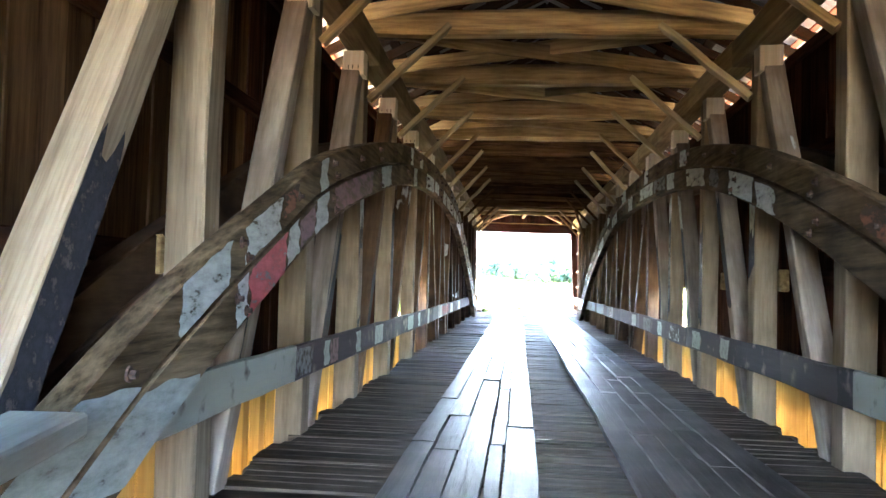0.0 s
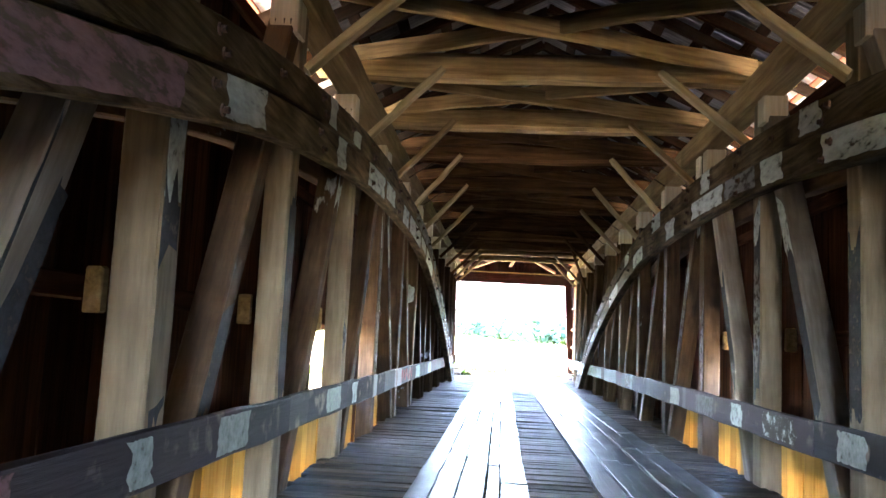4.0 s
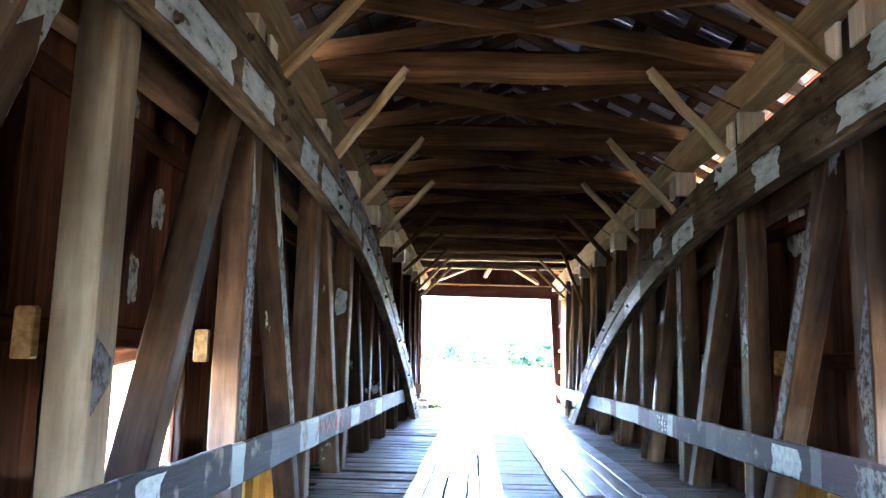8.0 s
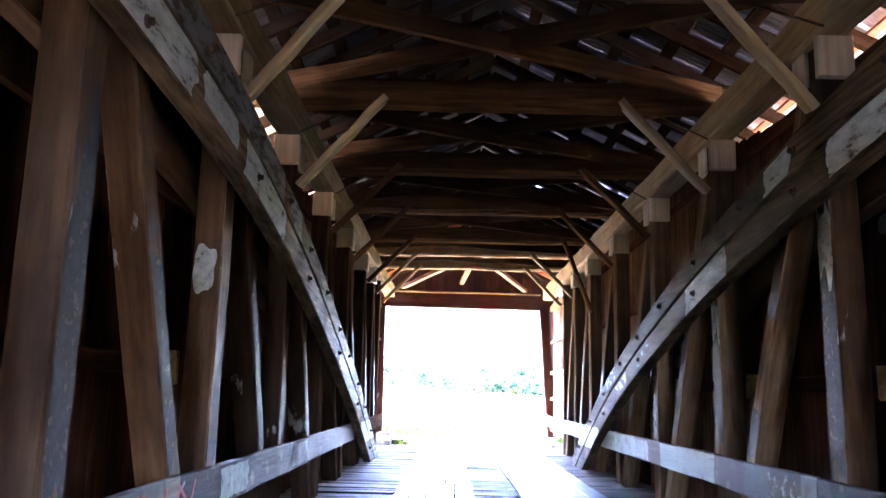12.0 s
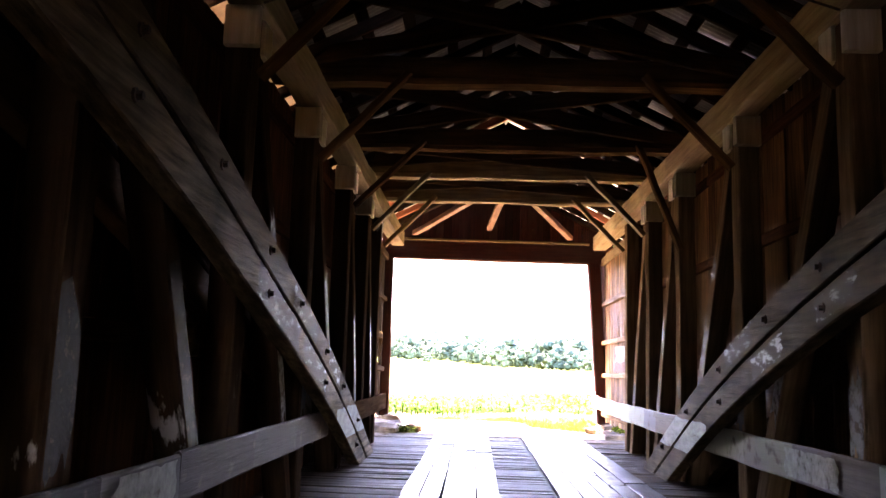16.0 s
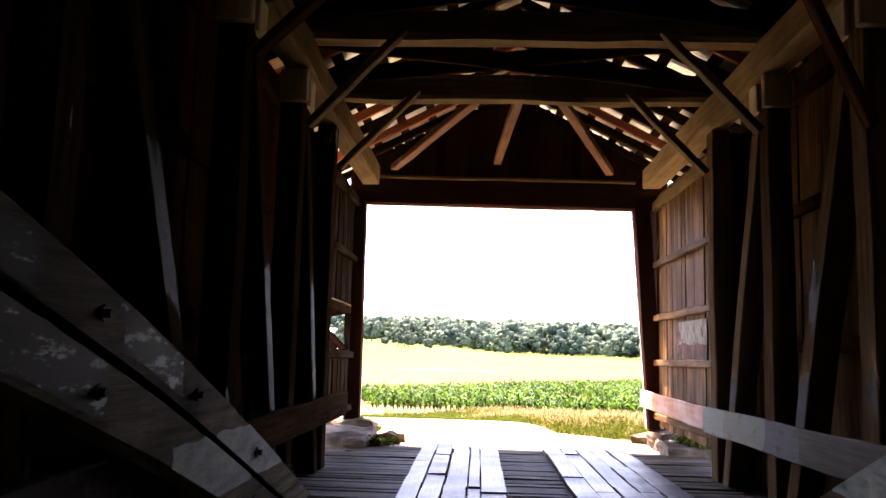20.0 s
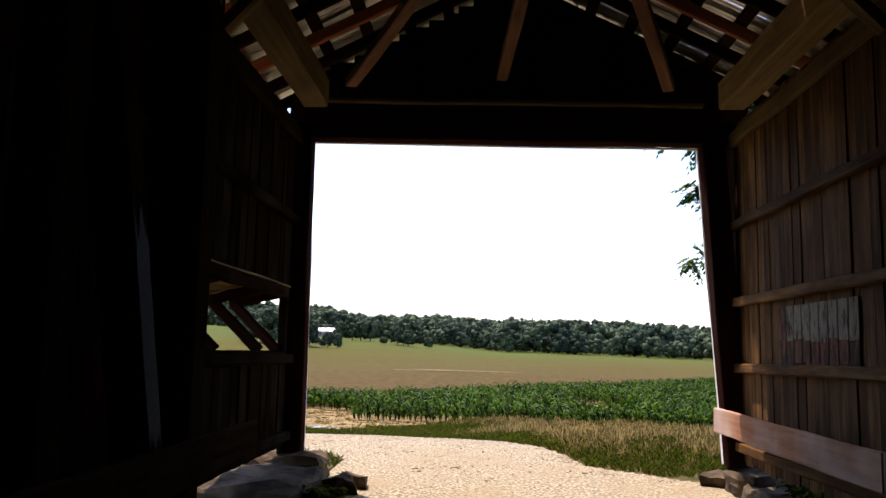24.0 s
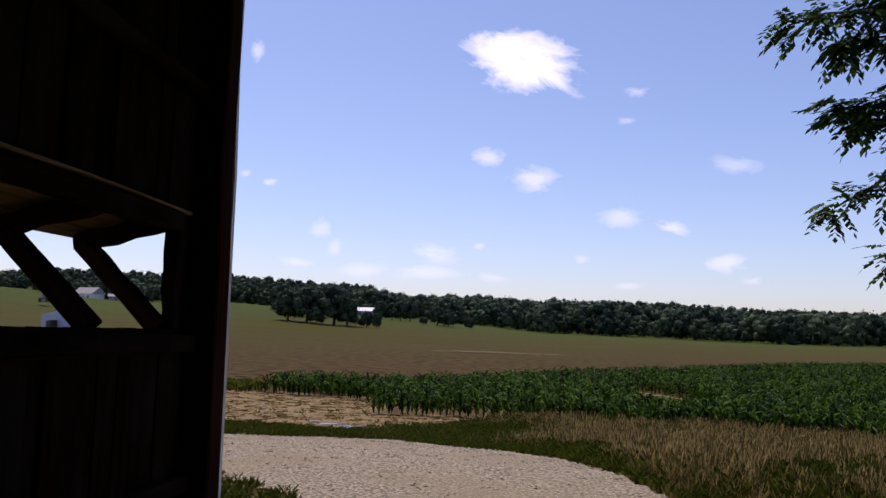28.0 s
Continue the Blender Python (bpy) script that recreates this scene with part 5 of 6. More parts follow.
spots, row = [], 0
y = 46.0
while y < 108:
    x = -9.0
    while x < 46:
        xx, yy = x + rng.uniform(-0.06, 0.06), y + rng.uniform(-0.05, 0.05)
        gap = ((xx - 3.9) / 1.1) ** 2 + ((yy - 60.6) / 4.4) ** 2 < 1
        if front(xx) < yy < back(xx) and xx > -8.9 + 0.1 * (yy - 58) and xx < (yy - 34) * 0.68 + 2 and not gap:
            spots.append((xx, yy, land(xx, yy)))
        x += 0.17 if y < 62 else 0.24 if y < 75 else 0.36
    y += 0.62 if y < 66 else 0.9
scatter("corn", corn_plants, spots, rng.uniform(0.66, 1.0, len(spots)), CORN, "rows of green young corn in the field", "corn")



def stems(n, height):
    """Thin leaning grass stems, each with a loose seed head."""
    V, Q = [], []
    for i in range(n):
        az, lean, h = rng.uniform(0, 6.283), rng.uniform(0.08, 0.4), height * rng.uniform(0.6, 1.1)
        d, c = np.array([math.cos(az), math.sin(az)]), np.array([-math.sin(az), math.cos(az)])
        root = rng.uniform(-0.06, 0.06, 2)
        base = len(V)
        for u, w in ((0.0, 0.005), (0.55, 0.004), (0.72, 0.005), (0.86, 0.017), (1.0, 0.003)):
            for e in (-1, 1):
                V.append([*(root + d * h * lean * u * u + c * e * w / 2), h * u * (1 - 0.25 * lean * u)])
        Q += [[base + 2 * k, base + 2 * k + 1, base + 2 * k + 3, base + 2 * k + 2] for k in range(4)]
    return np.array(V), np.array(Q)


straw = [stems(9, 0.42) for _ in range(8)] + [blades(9, 0.26, 0.006, rng.uniform(1.1, 1.5), 0.2, 0.03, seg=2, reach=0.4) for _ in range(6)]
tuft = [blades(9, 0.2, 0.008, 1.2, 0.45, 0.02, seg=2, reach=0.45) for _ in range(10)]
S1, S2, H1, H2 = [], [], [], []
for _ in range(105000):
    x, y = rng.uniform(-10, 14), rng.uniform(39.6, 54.2)
    if road_in(x, y) or road_in(x, y - 0.08) or y > front(x) + 0.5 or x > (y - 34) * 0.6 + 1.2 or (y < 40.2 and x < 2.4):
        continue
    wet = math.exp(-((x + 4.3) / 0.8) ** 2 - ((y - 51.3) / 0.7) ** 2)
    if rng.random() < wet * 1.4 or (y > 51.3 + 0.6 * noise.noise(Vector((x, y, 1))) and x < -1.6 - 0.9 * (53.2 - y) and rng.random() < 0.96):
        continue
    high = smooth(0.5, 2.6, y - road_edge(x)) * smooth(-2.6, 1.0, x)
    patchy = noise.noise(Vector((x * 0.55, y * 0.55, 9)))
    if rng.random() < 0.13 + 0.27 * high + 0.9 * patchy:
        S1.append((x, y, land(x, y)))
        H1.append(rng.uniform(0.4, 1.0) * (0.3 + 0.66 * high))
    else:
        S2.append((x, y, land(x, y)))
        H2.append(rng.uniform(0.5, 1.2) * (0.55 + 0.6 * high + 0.5 * max(0.0, patchy)))
scatter("dry_grass", straw, S1, H1, STRAW, "tall straw-coloured dry grass on the verge", "grass")
scatter("green_grass", tuft, S2, H2, GREEN, "mixed green grass along the gravel edge", "grass")
weeds = [(2.9 + rng.uniform(-0.45, 0.5), 37.6 + rng.uniform(-0.4, 0.5), 0.1) for _ in range(40)] + [(-1.85 + rng.uniform(-0.12, 0.12), 37.6 + rng.uniform(-0.15, 0.15), -0.05) for _ in range(10)]
scatter("weeds", [blades(9, 0.16, 0.06, 1.1, 0.9, 0.1) for _ in range(4)], weeds, rng.uniform(0.7, 1.3, len(weeds)), GREEN, "small green weeds between the abutment stones", "weeds")
stones = []
for k in range(16000):
    x, y = rng.uniform(-6, 2.6), rng.uniform(39.4, 48.2)
    if road_in(x, y) and rng.random() < 0.25 + 0.75 * smooth(1.6, 0.1, road_edge(x) - y) + 0.3 * noise.noise(Vector((x, y, 4))):
        stones.append((x, y, land(x, y) + 0.03))
pebble = []
for k in range(4):
    V, Q = [], [[0, 1, 2, 3], [4, 7, 6, 5], [0, 4, 5, 1], [1, 5, 6, 2], [2, 6, 7, 3], [3, 7, 4, 0]]
    for x, y, z in ((-1, -1, -0.5), (-1, 1, -0.5), (1, 1, -0.5), (1, -1, -0.5), (-0.6, -0.7, 0.6), (-0.7, 0.6, 0.5), (0.6, 0.7, 0.6), (0.7, -0.6, 0.5)):
        V.append([(x + rng.uniform(-0.3, 0.3)) * 0.016, (y + rng.uniform(-0.3, 0.3)) * 0.014, (z + rng.uniform(-0.2, 0.2)) * 0.013])
    pebble.append((np.array(V), np.array(Q)))
scatter("pebbles", pebble, stones, rng.uniform(0.3, 1.3, len(stones)), plain("pebble", (0.20, 0.165, 0.105), 0.9, (0.50, 0.43, 0.30), 14), "loose pale pebbles on the gravel lane", "pebbles")
stubble = []
for _ in range(3600):
    x, y = rng.uniform(-12, 6), rng.uniform(51.4, 60)
    if y < front(x) + 0.4 and (x < -1.2 or y > front(x) - 0.5):
        stubble.append((x, y, land(x, y) + 0.02))
scatter("stubble", [blades(5, 0.15, 0.012, 0.14, 0.1, 0.01) for _ in range(4)], stubble, rng.uniform(0.5, 1.4, len(stubble)), STRAW, "pale corn stubble and straw on bare soil", "stubble")
bush = [(-9.6 + rng.normal(0, 0.4), 59.8 + rng.normal(0, 0.4), land(-9.6, 59.8)) for _ in range(60)]
scatter("weeds", [blades(9, 0.3, 0.05, 1.2, 0.7, 0.25) for _ in range(4)], bush, rng.uniform(0.6, 1.2, len(bush)), GREEN, "clump of tall green weeds at the corn's end", "weeds")
bm = bmesh.new()
for cx, cy, rx, ry in ((-4.55, 51.6, 0.3, 0.14), (-4.0, 51.05, 0.26, 0.16), (-3.75, 51.5, 0.14, 0.1), (-5.0, 51.95, 0.2, 0.07)):
    ring = [bm.verts.new((cx + rx * math.cos(q) * (1 + 0.25 * math.sin(q * 3 + cx)), cy + ry * math.sin(q), land(cx, cy) + 0.045)) for q in np.linspace(0, 6.283, 20)[:-1]]
    bm.faces.new(ring)
tagged(part("puddle", bm, plain("puddle_water", (0.08, 0.07, 0.055), 0.04, (0.10, 0.09, 0.07), 2)), "shallow puddle of muddy water beside the lane", "puddle", kind="structure")


def tufts(n, radii, centre, size, lumps=7):
    """Leaf clumps spread over a lumpy crown, as four-cornered faces."""
    lump = rng.normal(0, 0.5, (lumps, 3)) * np.array(radii) * 0.85
    lump[:, 2] = np.clip(lump[:, 2], -radii[2] * 0.75, radii[2])
    which = rng.integers(0, lumps, n)
    d = rng.normal(0, 1, (n, 3))
    d /= np.linalg.norm(d, axis=1)[:, None]
    c = lump[which] + d * rng.uniform(0.8, 1.0, n)[:, None] * np.array(radii) * 0.5 + np.array(centre)
    out = d + rng.normal(0, 0.35, (n, 3))
    u = np.cross(out, rng.normal(0, 1, (n, 3)))
    u /= np.linalg.norm(u, axis=1)[:, None]
    v = np.cross(u, out)
    v /= np.linalg.norm(v, axis=1)[:, None] + 1e-6
    sz = size * rng.uniform(0.5, 1.2, n)[:, None]
    V = np.stack([c - u * sz, c + v * sz * 0.6, c + u * sz, c - v * sz * 0.75], 1).reshape(-1, 3)
    return V, np.arange(4 * n).reshape(n, 4)


def ball(n=3):
    """A rounded six-sided ball of n x n faces a side."""
    V, Q = [], []
    for axis in range(3):
        for e in (-1, 1):
            base = len(V)
            for i in range(n + 1):
                for j in range(n + 1):
                    p = [0, 0, 0]
                    p[axis], p[(axis + 1) % 3], p[(axis + 2) % 3] = e, math.tan((2 * i / n - 1) * 0.785), math.tan((2 * j / n - 1) * 0.785)
                    V.append(p)
            for i in range(n):
                for j in range(n):
                    a0 = base + i * (n + 1) + j
                    q = [a0, a0 + n + 1, a0 + n + 2, a0 + 1]
                    Q.append(q if e > 0 else q[::-1])
    V = np.array(V, dtype=float)
    return V / np.linalg.norm(V, axis=1)[:, None], np.array(Q)


def crown(lumps, n_leaf, size, side=3):
    """A broad-leaved crown of unit height and width: lumps of foliage with loose leaf clumps standing off them."""
    B, BQ = ball(side)
    AV, AQ, off = [], [], 0
    spots = []
    for i in range(lumps):
        az, up = i * 2.4 + rng.uniform(-0.4, 0.4), (i + 0.5) / lumps
        r = 0.30 * math.sqrt(max(0.0, 1 - (2 * up - 0.85) ** 2 / 1.4)) * rng.uniform(0.7, 1.1)
        c = np.array([math.cos(az) * r, math.sin(az) * r, 0.2 + 0.62 * up])
        rad = np.array([1, 1, 0.9]) * rng.uniform(0.10, 0.17)
        seed = rng.uniform(0, 50)
        bump = np.array([noise.noise(Vector(v * 3.4) + Vector((seed, 0, 0))) for v in B])
        AV.append(c + B * rad * (1 + 0.8 * bump[:, None]))
        AQ.append(BQ + off)
        off += len(B)
        spots.append((c, rad))
    per = n_leaf // lumps
    for c, rad in spots:
        d = rng.normal(0, 1, (per, 3))
        d /= np.linalg.norm(d, axis=1)[:, None]
        p = c + d * rad * rng.uniform(0.8, 1.7, per)[:, None]
        out = d + rng.normal(0, 0.3, (per, 3))
        u = np.cross(out, rng.normal(0, 1, (per, 3)))
        u /= np.linalg.norm(u, axis=1)[:, None]
        v = np.cross(u, out)
        v /= np.linalg.norm(v, axis=1)[:, None]
        sz = size * rng.uniform(0.5, 1.3, per)[:, None]
        AV.append(np.stack([p - u * sz, p + v * sz * 0.8, p + u * sz, p - v * sz * 0.8], 1).reshape(-1, 3))
        AQ.append(np.arange(4 * per).reshape(per, 4) + off)
        off += 4 * per
    return np.concatenate(AV), np.concatenate(AQ)


# far woods, one sheet of crowns over the hills
crowns = [crown(9, 330, 0.042, 2) for _ in range(12)]
AV, AQ, off = [], [], 0
y = 268.0
while y < 650:
    x = -0.76 * (y - 34)
    while x < 0.52 * (y - 34):
        a = x / (y - 34)
        xx, yy = x + rng.uniform(-2.5, 2.5), y + rng.uniform(-5, 5)
        x += 5.2 if y < 340 else 6.6
        edge = 352 if -0.7 < a < -0.45 else 322 if a < -0.24 else 352 if a < -0.16 else 300 if a < -0.07 else 300 - 30 * smooth(-0.07, 0.1, a)
        if yy < edge + 6 * noise.noise(Vector((xx * 0.05, 1, 1))):
            continue
        h = rng.uniform(5.5, 12.5) * (0.85 if yy < edge + 14 else 1.0)
        V, Q = crowns[rng.integers(0, 12)]
        t = rng.uniform(0, 6.283)
        w = h * rng.uniform(0.85, 1.15)
        W = np.empty_like(V)
        W[:, 0] = (V[:, 0] * math.cos(t) - V[:, 1] * math.sin(t)) * w + xx
        W[:, 1] = (V[:, 0] * math.sin(t) + V[:, 1] * math.cos(t)) * w + yy
        W[:, 2] = (V[:, 2] - 0.06) * h + land(xx, yy)
        AV.append(W)
        AQ.append(Q + off)
        off += len(V)
    y += 11 if y < 360 else 17
tagged(soup("far_woods", np.concatenate(AV), np.concatenate(AQ), FAR), "dark green wooded hills behind the fields", "woods", kind="stuff")


def small_tree(x, y, h, wide, name="tree", label="broad dark green tree standing in the pasture", mat=FAR, n=900):
    z = land(x, y)
    t = thing(name, label, "tree", group="pasture trees", at=(x, y, z))
    stick("trunk", (x, y, z - 0.2), (x + 0.2, y, z + h * 0.5), h * 0.06, h * 0.06, BARK, t, seg=4, wob=0.05, share=False)
    V, Q = crown(16, n * 3, 0.026, 3)
    ob = soup("crown", V * np.array([wide * 1.1, wide * 1.1, h]) + np.array([0, 0, 0.02 * h]), Q, mat)
    ob.parent = t
    return t


for x, y, h, wide in ((-50.5, 205, 7.0, 7), (-46, 204, 7.8, 8), (-40.3, 205, 8.8, 9.5), (-37.2, 204, 6.5, 5.5), (-43.5, 202, 3.6, 5), (-33.0, 204, 3.6, 2.6), (-30.9, 204, 3.3, 2.3), (-34.8, 207, 2.0, 1.4), (-39.2, 258, 5.6, 4.6), (-36.0, 257, 4.9, 4.5), (-33.3, 255, 5.6, 5), (-30.2, 252, 6.0, 5), (-24.4, 235, 2.0, 2.3), (-21.6, 240, 5.0, 4), (-18.7, 240, 4.6, 4.4), (-20.1, 243, 4.2, 4), (-13.4, 240, 2.9, 3.2), (-147, 310, 10, 9), (-128, 312, 6, 7), (-157, 306, 7, 6), (-176, 280, 5, 5), (-165, 300, 6, 6)):
    small_tree(x, y, h, wide)


# ---- the tree beside the mouth ----
def leafy_tree():
    t = thing("roadside_tree", "walnut-like tree with drooping feathery green leaves beside the bridge mouth", "tree", at=(9.6, 47.0, land(9.6, 47.0)))
    stick("trunk", (9.6, 47.0, -0.9), (9.2, 46.8, 7.4), 0.34, 0.34, BARK, t, seg=8, wob=0.04, share=False)
    leaves = []

    def limb(p, q, r, n, sag):
        p, q = Vector(p), Vector(q)
        pts = [p.lerp(q, i / n) + Vector((0, 0, sag * 4 * (i / n) * (1 - i / n))) + Vector(noise.noise_vector(p * 3 + Vector((i, 0, 0)))) * 0.05 * (q - p).length * 0.3 for i in range(n + 1)]
        for i in range(n):
            w = r * (1 - 0.8 * i / n) * 2
            stick("limb", pts[i], pts[i + 1], w, w, BARK, t, seg=1, wob=0.0, share=False, chamfer=w * 0.29)
        return pts

    def frond(p, d, ln):
        d = Vector(d).normalized()
        up = Vector((0, 0, 1))
        sd = d.cross(up).normalized()
        nl = 6
        for i in range(nl):
            u = (i + 1) / nl
            c = Vector(p) + d * ln * u + Vector((0, 0, -0.35 * ln * u * u))
            for e in (-1, 1) if i < nl - 1 else (0,):
                tip = (sd * e * 0.85 + d * 0.55 + Vector((0, 0, -0.4 + rng.uniform(-0.3, 0.2)))).normalized() * 0.135 * rng.uniform(0.7, 1.25)
                wd = tip.cross(up).normalized() * 0.036
                leaves.append([c, c + tip * 0.5 + wd, c + tip, c + tip * 0.5 - wd])
    for q, sag, dense, clear in (((2.98, 45.6, 5.85), 0.35, 0.8, 7), ((3.75, 45.7, 5.55), 0.3, 1.3, 6), ((4.3, 45.9, 6.5), 0.5, 1.2, 5), ((3.9, 46.3, 7.2), 0.4, 1.0, 5), ((4.6, 45.2, 7.7), 0.4, 1.0, 5), ((5.2, 46.5, 6.5), 0.4, 1.0, 5),
                                 ((3.62, 45.6, 4.62), 0.1, 1.2, 7), ((4.1, 45.7, 4.55), 0.1, 1.0, 7), ((3.56, 45.6, 3.2), 0.9, 0.8, 8), ((4.42, 45.8, 2.6), 1.2, 0.5, 9)):
        start = (9.2, 46.8, q[2] + 0.6)
        q = (q[0] + 0.22, q[1], q[2])
        pts = limb(start, q, 0.05, 12, sag)
        for i in range(clear, 13):
            for _ in range(int(23 * dense)):
                b = pts[i] + Vector(rng.normal(0, 0.09, 3))
                dv = Vector((rng.uniform(-1.0, 0.35), rng.uniform(-0.8, 0.8), rng.uniform(-0.65, 0.35)))
                frond(b, dv, rng.uniform(0.2, 0.42))
    V = np.array([[tuple(v) for v in l] for l in leaves]).reshape(-1, 3)
    ob = soup("crown", V, np.arange(len(V)).reshape(-1, 4), LEAF)
    ob.parent = t
    ob.matrix_parent_inverse = t.matrix_basis.inverted()
    big, Q = tufts(1500, (3.2, 3.0, 2.6), (9.8, 47.4, 8.2), 0.28, 16)
    ob = soup("crown", big, Q, LEAF)
    ob.parent = t
    ob.matrix_parent_inverse = t.matrix_basis.inverted()


bpy.context.view_layer.update()
leafy_tree()

# ---- farm buildings ----
PAINTW = plain("white_siding", (0.72, 0.71, 0.69), 0.6, (0.8, 0.79, 0.77), 1.5)
TIN = plain("pale_tin_roof", (0.72, 0.72, 0.70), 0.4, (0.8, 0.8, 0.79), 0.6)
GREYR = plain("grey_shingles", (0.22, 0.21, 0.20), 0.85, (0.3, 0.29, 0.28), 2)
GLASS = plain("dark_window", (0.03, 0.035, 0.04), 0.1, (0.05, 0.055, 0.06), 1)


def box_bm(x, y, z, at=(0, 0, 0)):
    bm = bmesh.new()
    bmesh.ops.create_cube(bm, size=1, matrix=Matrix.Translation(at) @ Matrix.Diagonal((x, y, z, 1)))
    bmesh.ops.bevel(bm, geom=bm.edges[:], offset=min(x, y, z) * 0.04, segments=1, affect="EDGES")
    return bm


def farm_house(name, label, category, at, w, d, h, rise, wall_mat, roof_mat, windows, turn=0.0):
    t = thing(name, label, category, at=at)
    t.rotation_euler = (0, 0, turn)
    part("wall", box_bm(w, d, h, (0, 0, h / 2)), wall_mat, t)
    bm = bmesh.new()
    o = 0.35
    vs = [bm.verts.new(v) for v in ((-w / 2 - o, -d / 2 - o, h - 0.1), (w / 2 + o, -d / 2 - o, h - 0.1), (w / 2 + o, d / 2 + o, h - 0.1), (-w / 2 - o, d / 2 + o, h - 0.1), (-w / 2 - o, 0, h + rise), (w / 2 + o, 0, h + rise))]
    for f in ((0, 1, 5, 4), (2, 3, 4, 5), (0, 4, 3), (1, 2, 5), (0, 3, 2, 1)):
        bm.faces.new([vs[k] for k in f])
    part("roof", bm, roof_mat, t)
    for x in windows:
        win = part("window", box_bm(1.0, 0.08, 1.3, (x, -d / 2 - 0.03, h * 0.55)), wall_mat, t)
        part("pane", box_bm(0.8, 0.06, 1.1, (x, -d / 2 - 0.06, h * 0.55)), GLASS, win)
    part("door", box_bm(0.95, 0.08, 2.05, (0.4, -d / 2 - 0.03, 1.03)), GREYR, t)
    return t


farm_house("farmhouse", "white clapboard farmhouse with a grey gable roof across the field", "house", (-149, 300, land(-149, 300)), 8, 6, 3.0, 2.2, PAINTW, GREYR, (-2.8, -1.2, 2.4), -0.25)
farm_house("shed", "low grey farm shed beside the white house", "shed", (-139, 302, land(-139, 302)), 7, 4, 2.0, 0.9, GREYR, GREYR, (-1.2,), 0.5)
farm_house("shed", "small pale farm shed beside the white house", "shed", (-131, 298, land(-131, 298)), 4.5, 3, 2.2, 0.8, PAINTW, GREYR, (0.9,), 0.5)
farm_house("barn", "long low barn with a pale metal roof among trees", "barn", (-57, 334, land(-57, 334)), 12, 6, 2.2, 1.3, GREYR, TIN, (-3, 3), 0.1)
for x, y, w in ((-115.8, 220, 1.9), (-95.9, 250, 2.1)):
    farm_house("feed_shelter", "small dark open feed shelter in the pasture", "shelter", (x, y, land(x, y)), w, 1.4, 1.1, 0.4, BARK, BARK, ())
sign = thing("road_sign", "pale blue-grey back of a road sign on a dark post", "sign", at=(-5.24, 42.1, land(-5.24, 42.1)))
sign.rotation_euler = (0, radians(-7), radians(-37))
part("panel", box_bm(0.74, 0.02, 0.6, (0, 0.05, 1.33)), plain("sign_back", (0.30, 0.36, 0.46), 0.5, (0.38, 0.44, 0.54), 2.0), sign)
part("post", box_bm(0.11, 0.07, 1.72, (0.0, 0.0, 0.67)), BARK, sign)

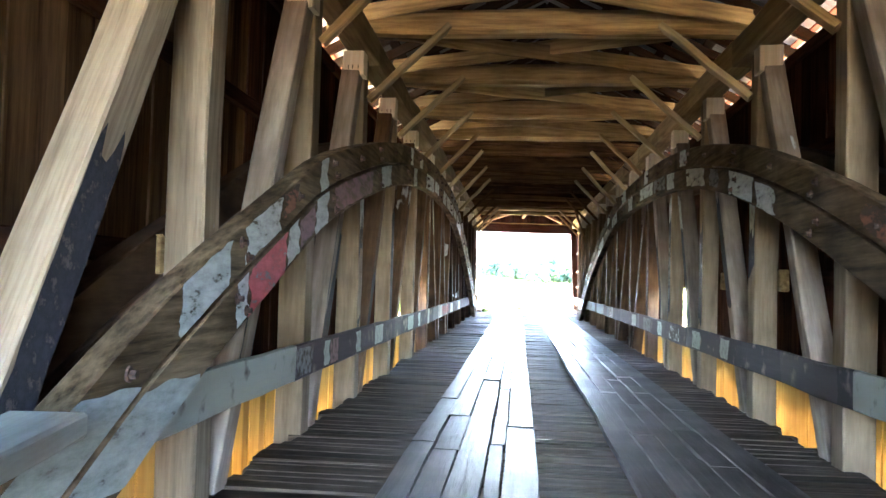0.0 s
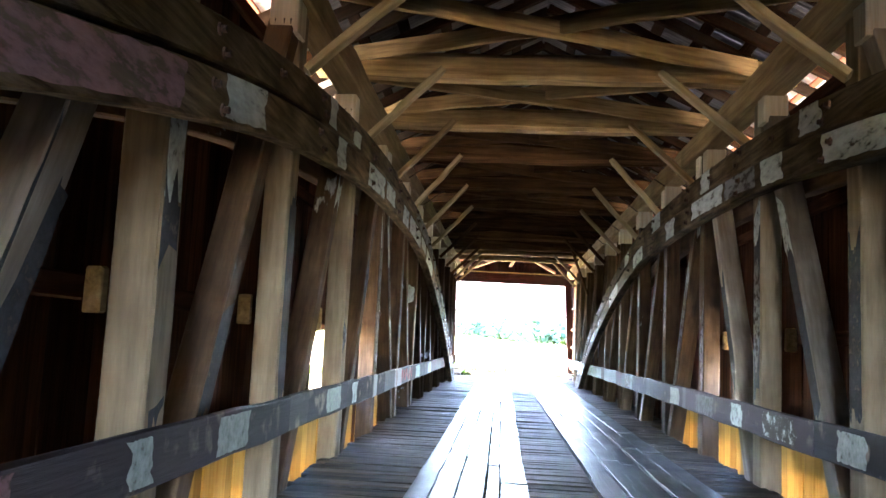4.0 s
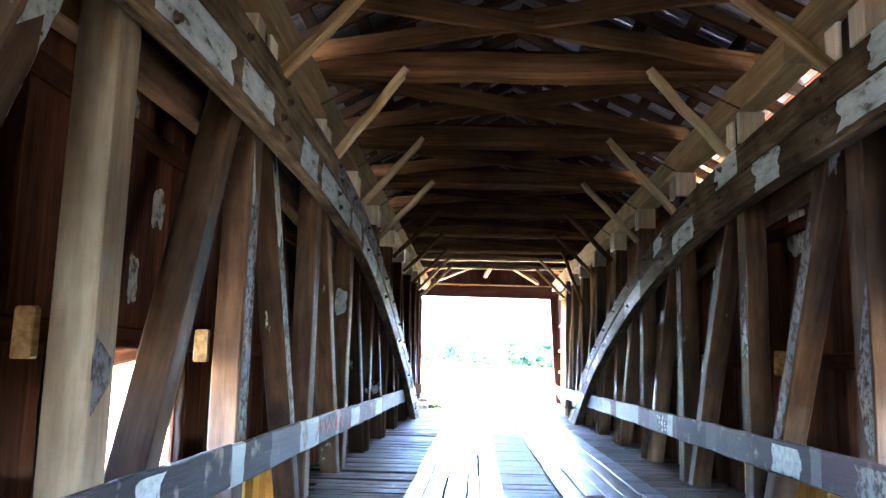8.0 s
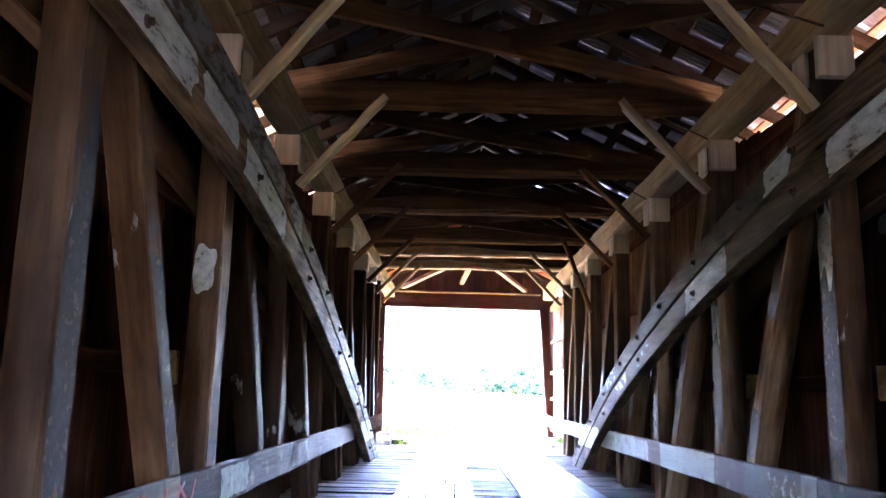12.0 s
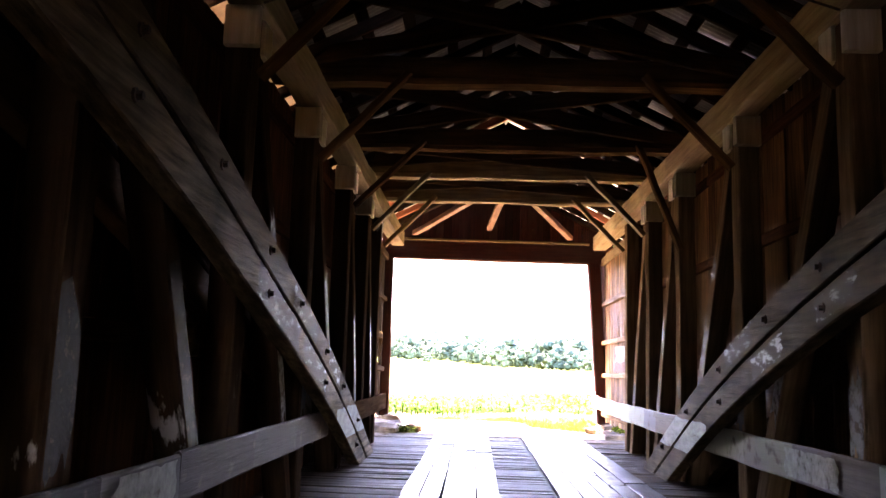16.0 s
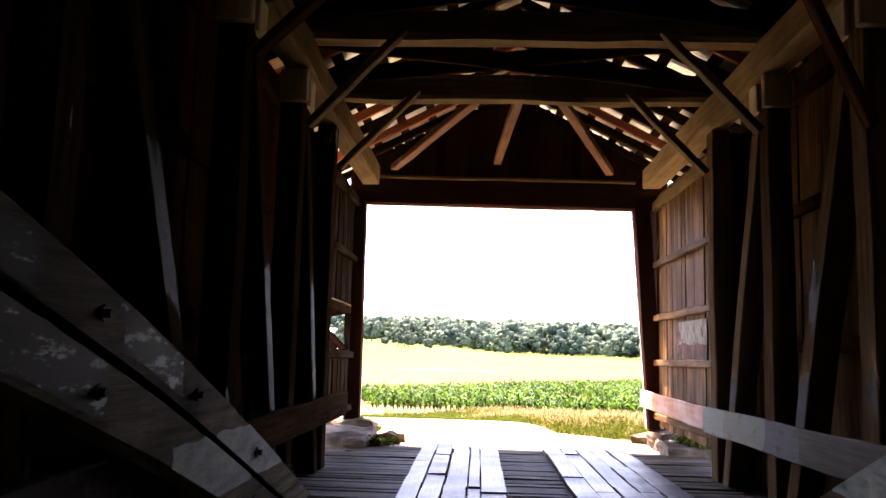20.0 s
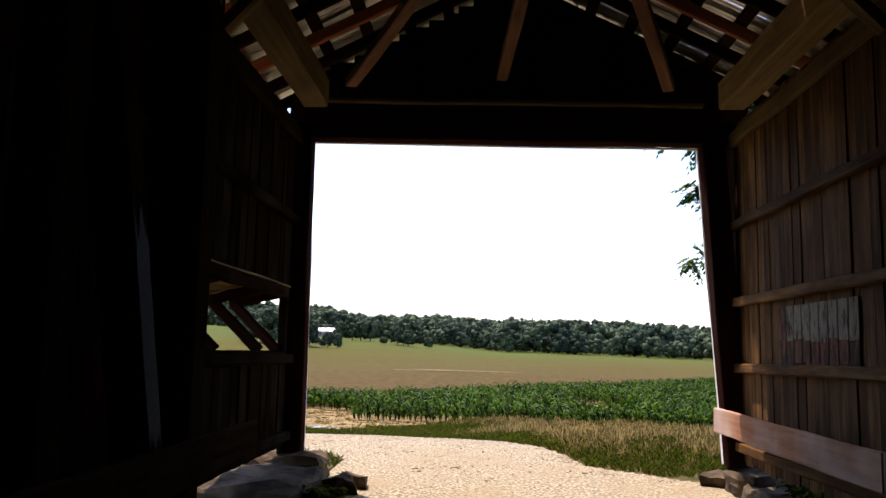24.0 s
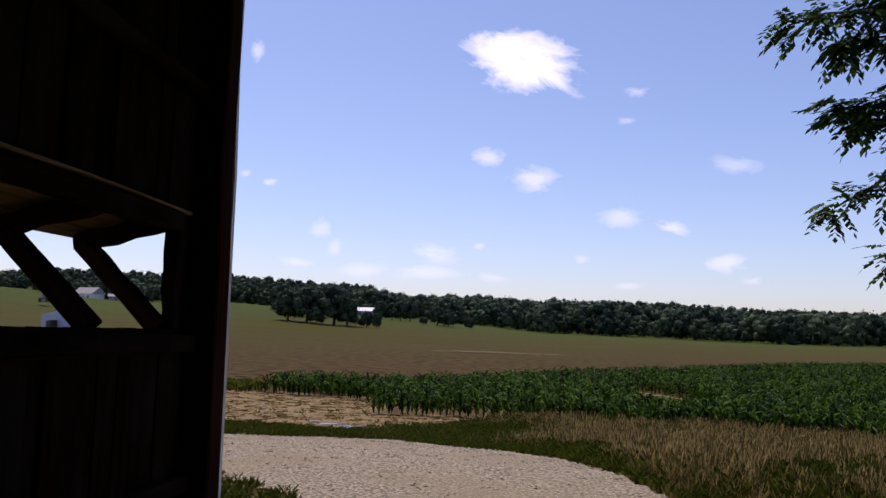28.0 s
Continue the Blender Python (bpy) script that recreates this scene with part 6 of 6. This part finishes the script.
# ---- clouds, far backdrop ----
def cloud_material(seed, soft):
    m = bpy.data.materials.new("cloud")
    m.use_nodes = True
    n, l = m.node_tree.nodes, m.node_tree.links
    n.remove(n["Principled BSDF"])
    tc = n.new("ShaderNodeTexCoord")
    ns = n.new("ShaderNodeTexNoise")
    ns.inputs["Scale"].default_value, ns.inputs["Detail"].default_value, ns.inputs["Roughness"].default_value, ns.inputs["Distortion"].default_value = 1.9, 9, 0.62, 0.35
    mp = n.new("ShaderNodeMapping")
    mp.inputs["Location"].default_value = (seed * 3.7, seed * 1.3, seed)
    l.new(tc.outputs["Object"], mp.inputs["Vector"])
    l.new(mp.outputs[0], ns.inputs["Vector"])
    ln = n.new("ShaderNodeVectorMath")
    ln.operation = "LENGTH"
    l.new(tc.outputs["Object"], ln.inputs[0])
    mr = n.new("ShaderNodeMapRange")
    mr.inputs["From Min"].default_value, mr.inputs["From Max"].default_value, mr.inputs["To Min"].default_value, mr.inputs["To Max"].default_value = 0.15, 1.0, 0.32, -0.42
    l.new(ln.outputs["Value"], mr.inputs["Value"])
    ad = n.new("ShaderNodeMath")
    l.new(ns.outputs["Fac"], ad.inputs[0])
    l.new(mr.outputs[0], ad.inputs[1])
    al = n.new("ShaderNodeMapRange")
    al.inputs["From Min"].default_value, al.inputs["From Max"].default_value, al.inputs["To Max"].default_value = 0.5, 0.5 + soft * 1.25, 1.0 if soft < 0.3 else 0.65
    l.new(ad.outputs[0], al.inputs["Value"])
    # the cloud sheets glow by themselves; their grey shading is ramped into the glow
    em, tr, mx = n.new("ShaderNodeEmission"), n.new("ShaderNodeBsdfTransparent"), n.new("ShaderNodeMixShader")
    shade = n.new("ShaderNodeValToRGB")
    shade.color_ramp.elements[0].position, shade.color_ramp.elements[0].color = 0.42, (1.0, 0.99, 0.98, 1)
    shade.color_ramp.elements[1].position, shade.color_ramp.elements[1].color = 0.72, (0.70, 0.74, 0.82, 1)
    l.new(ns.outputs["Fac"], shade.inputs["Fac"])
    l.new(shade.outputs["Color"], em.inputs["Color"])
    em.inputs["Strength"].default_value = 1.35
    l.new(al.outputs[0], mx.inputs[0])
    l.new(tr.outputs[0], mx.inputs[1])
    l.new(em.outputs[0], mx.inputs[2])
    l.new(mx.outputs[0], n["Material Output"].inputs["Surface"])
    return m


CLOUDS = ((-4, 505, 183, 99, 0.16), (-63, 324, 50, 29, 0.22), (21, 284, 70, 38, 0.2), (180, 215, 65, 35, 0.3), (270, 196, 43, 22, 0.22), (363, 137, 65, 29, 0.25), (-158, 143, 65, 32, 0.28), (-172, 108, 108, 22, 0.4), (-294, 109, 78, 26, 0.45), (-418, 122, 53, 16, 0.45), (-377, 185, 40, 29, 0.4), (-349, 151, 25, 26, 0.45), (-518, 532, 25, 32, 0.3), (-480, 274, 25, 13, 0.25), (209, 451, 37, 16, 0.4), (189, 398, 28, 13, 0.45), (384, 315, 71, 26, 0.45), (-78, 159, 22, 11, 0.4), (110, 138, 22, 16, 0.45), (414, 106, 31, 11, 0.45), (-53, 102, 46, 13, 0.5), (-534, 293, 22, 13, 0.4), (195, 92, 43, 13, 0.5))
for i, (x, z, w, h, soft) in enumerate(CLOUDS):
    bm = bmesh.new()
    bmesh.ops.create_grid(bm, x_segments=1, y_segments=1, size=1)
    c = tagged(part("cloud", bm, cloud_material(i + 1, soft + (0.0 if i == 0 else 0.1))), "small white fair-weather cloud in the blue sky", "cloud", "fair-weather clouds", "structure")
    c.matrix_world = Matrix.Translation((x, 1500 + i, z)) @ Matrix.Rotation(radians(90), 4, "X") @ Matrix.Rotation(radians(-22 if i == 0 else 8 * math.sin(i * 2.7)), 4, "Z") @ Matrix.Diagonal((w * (1.18 if i == 0 else 1.3), h * (1.12 if i == 0 else 1.3), 1, 1))
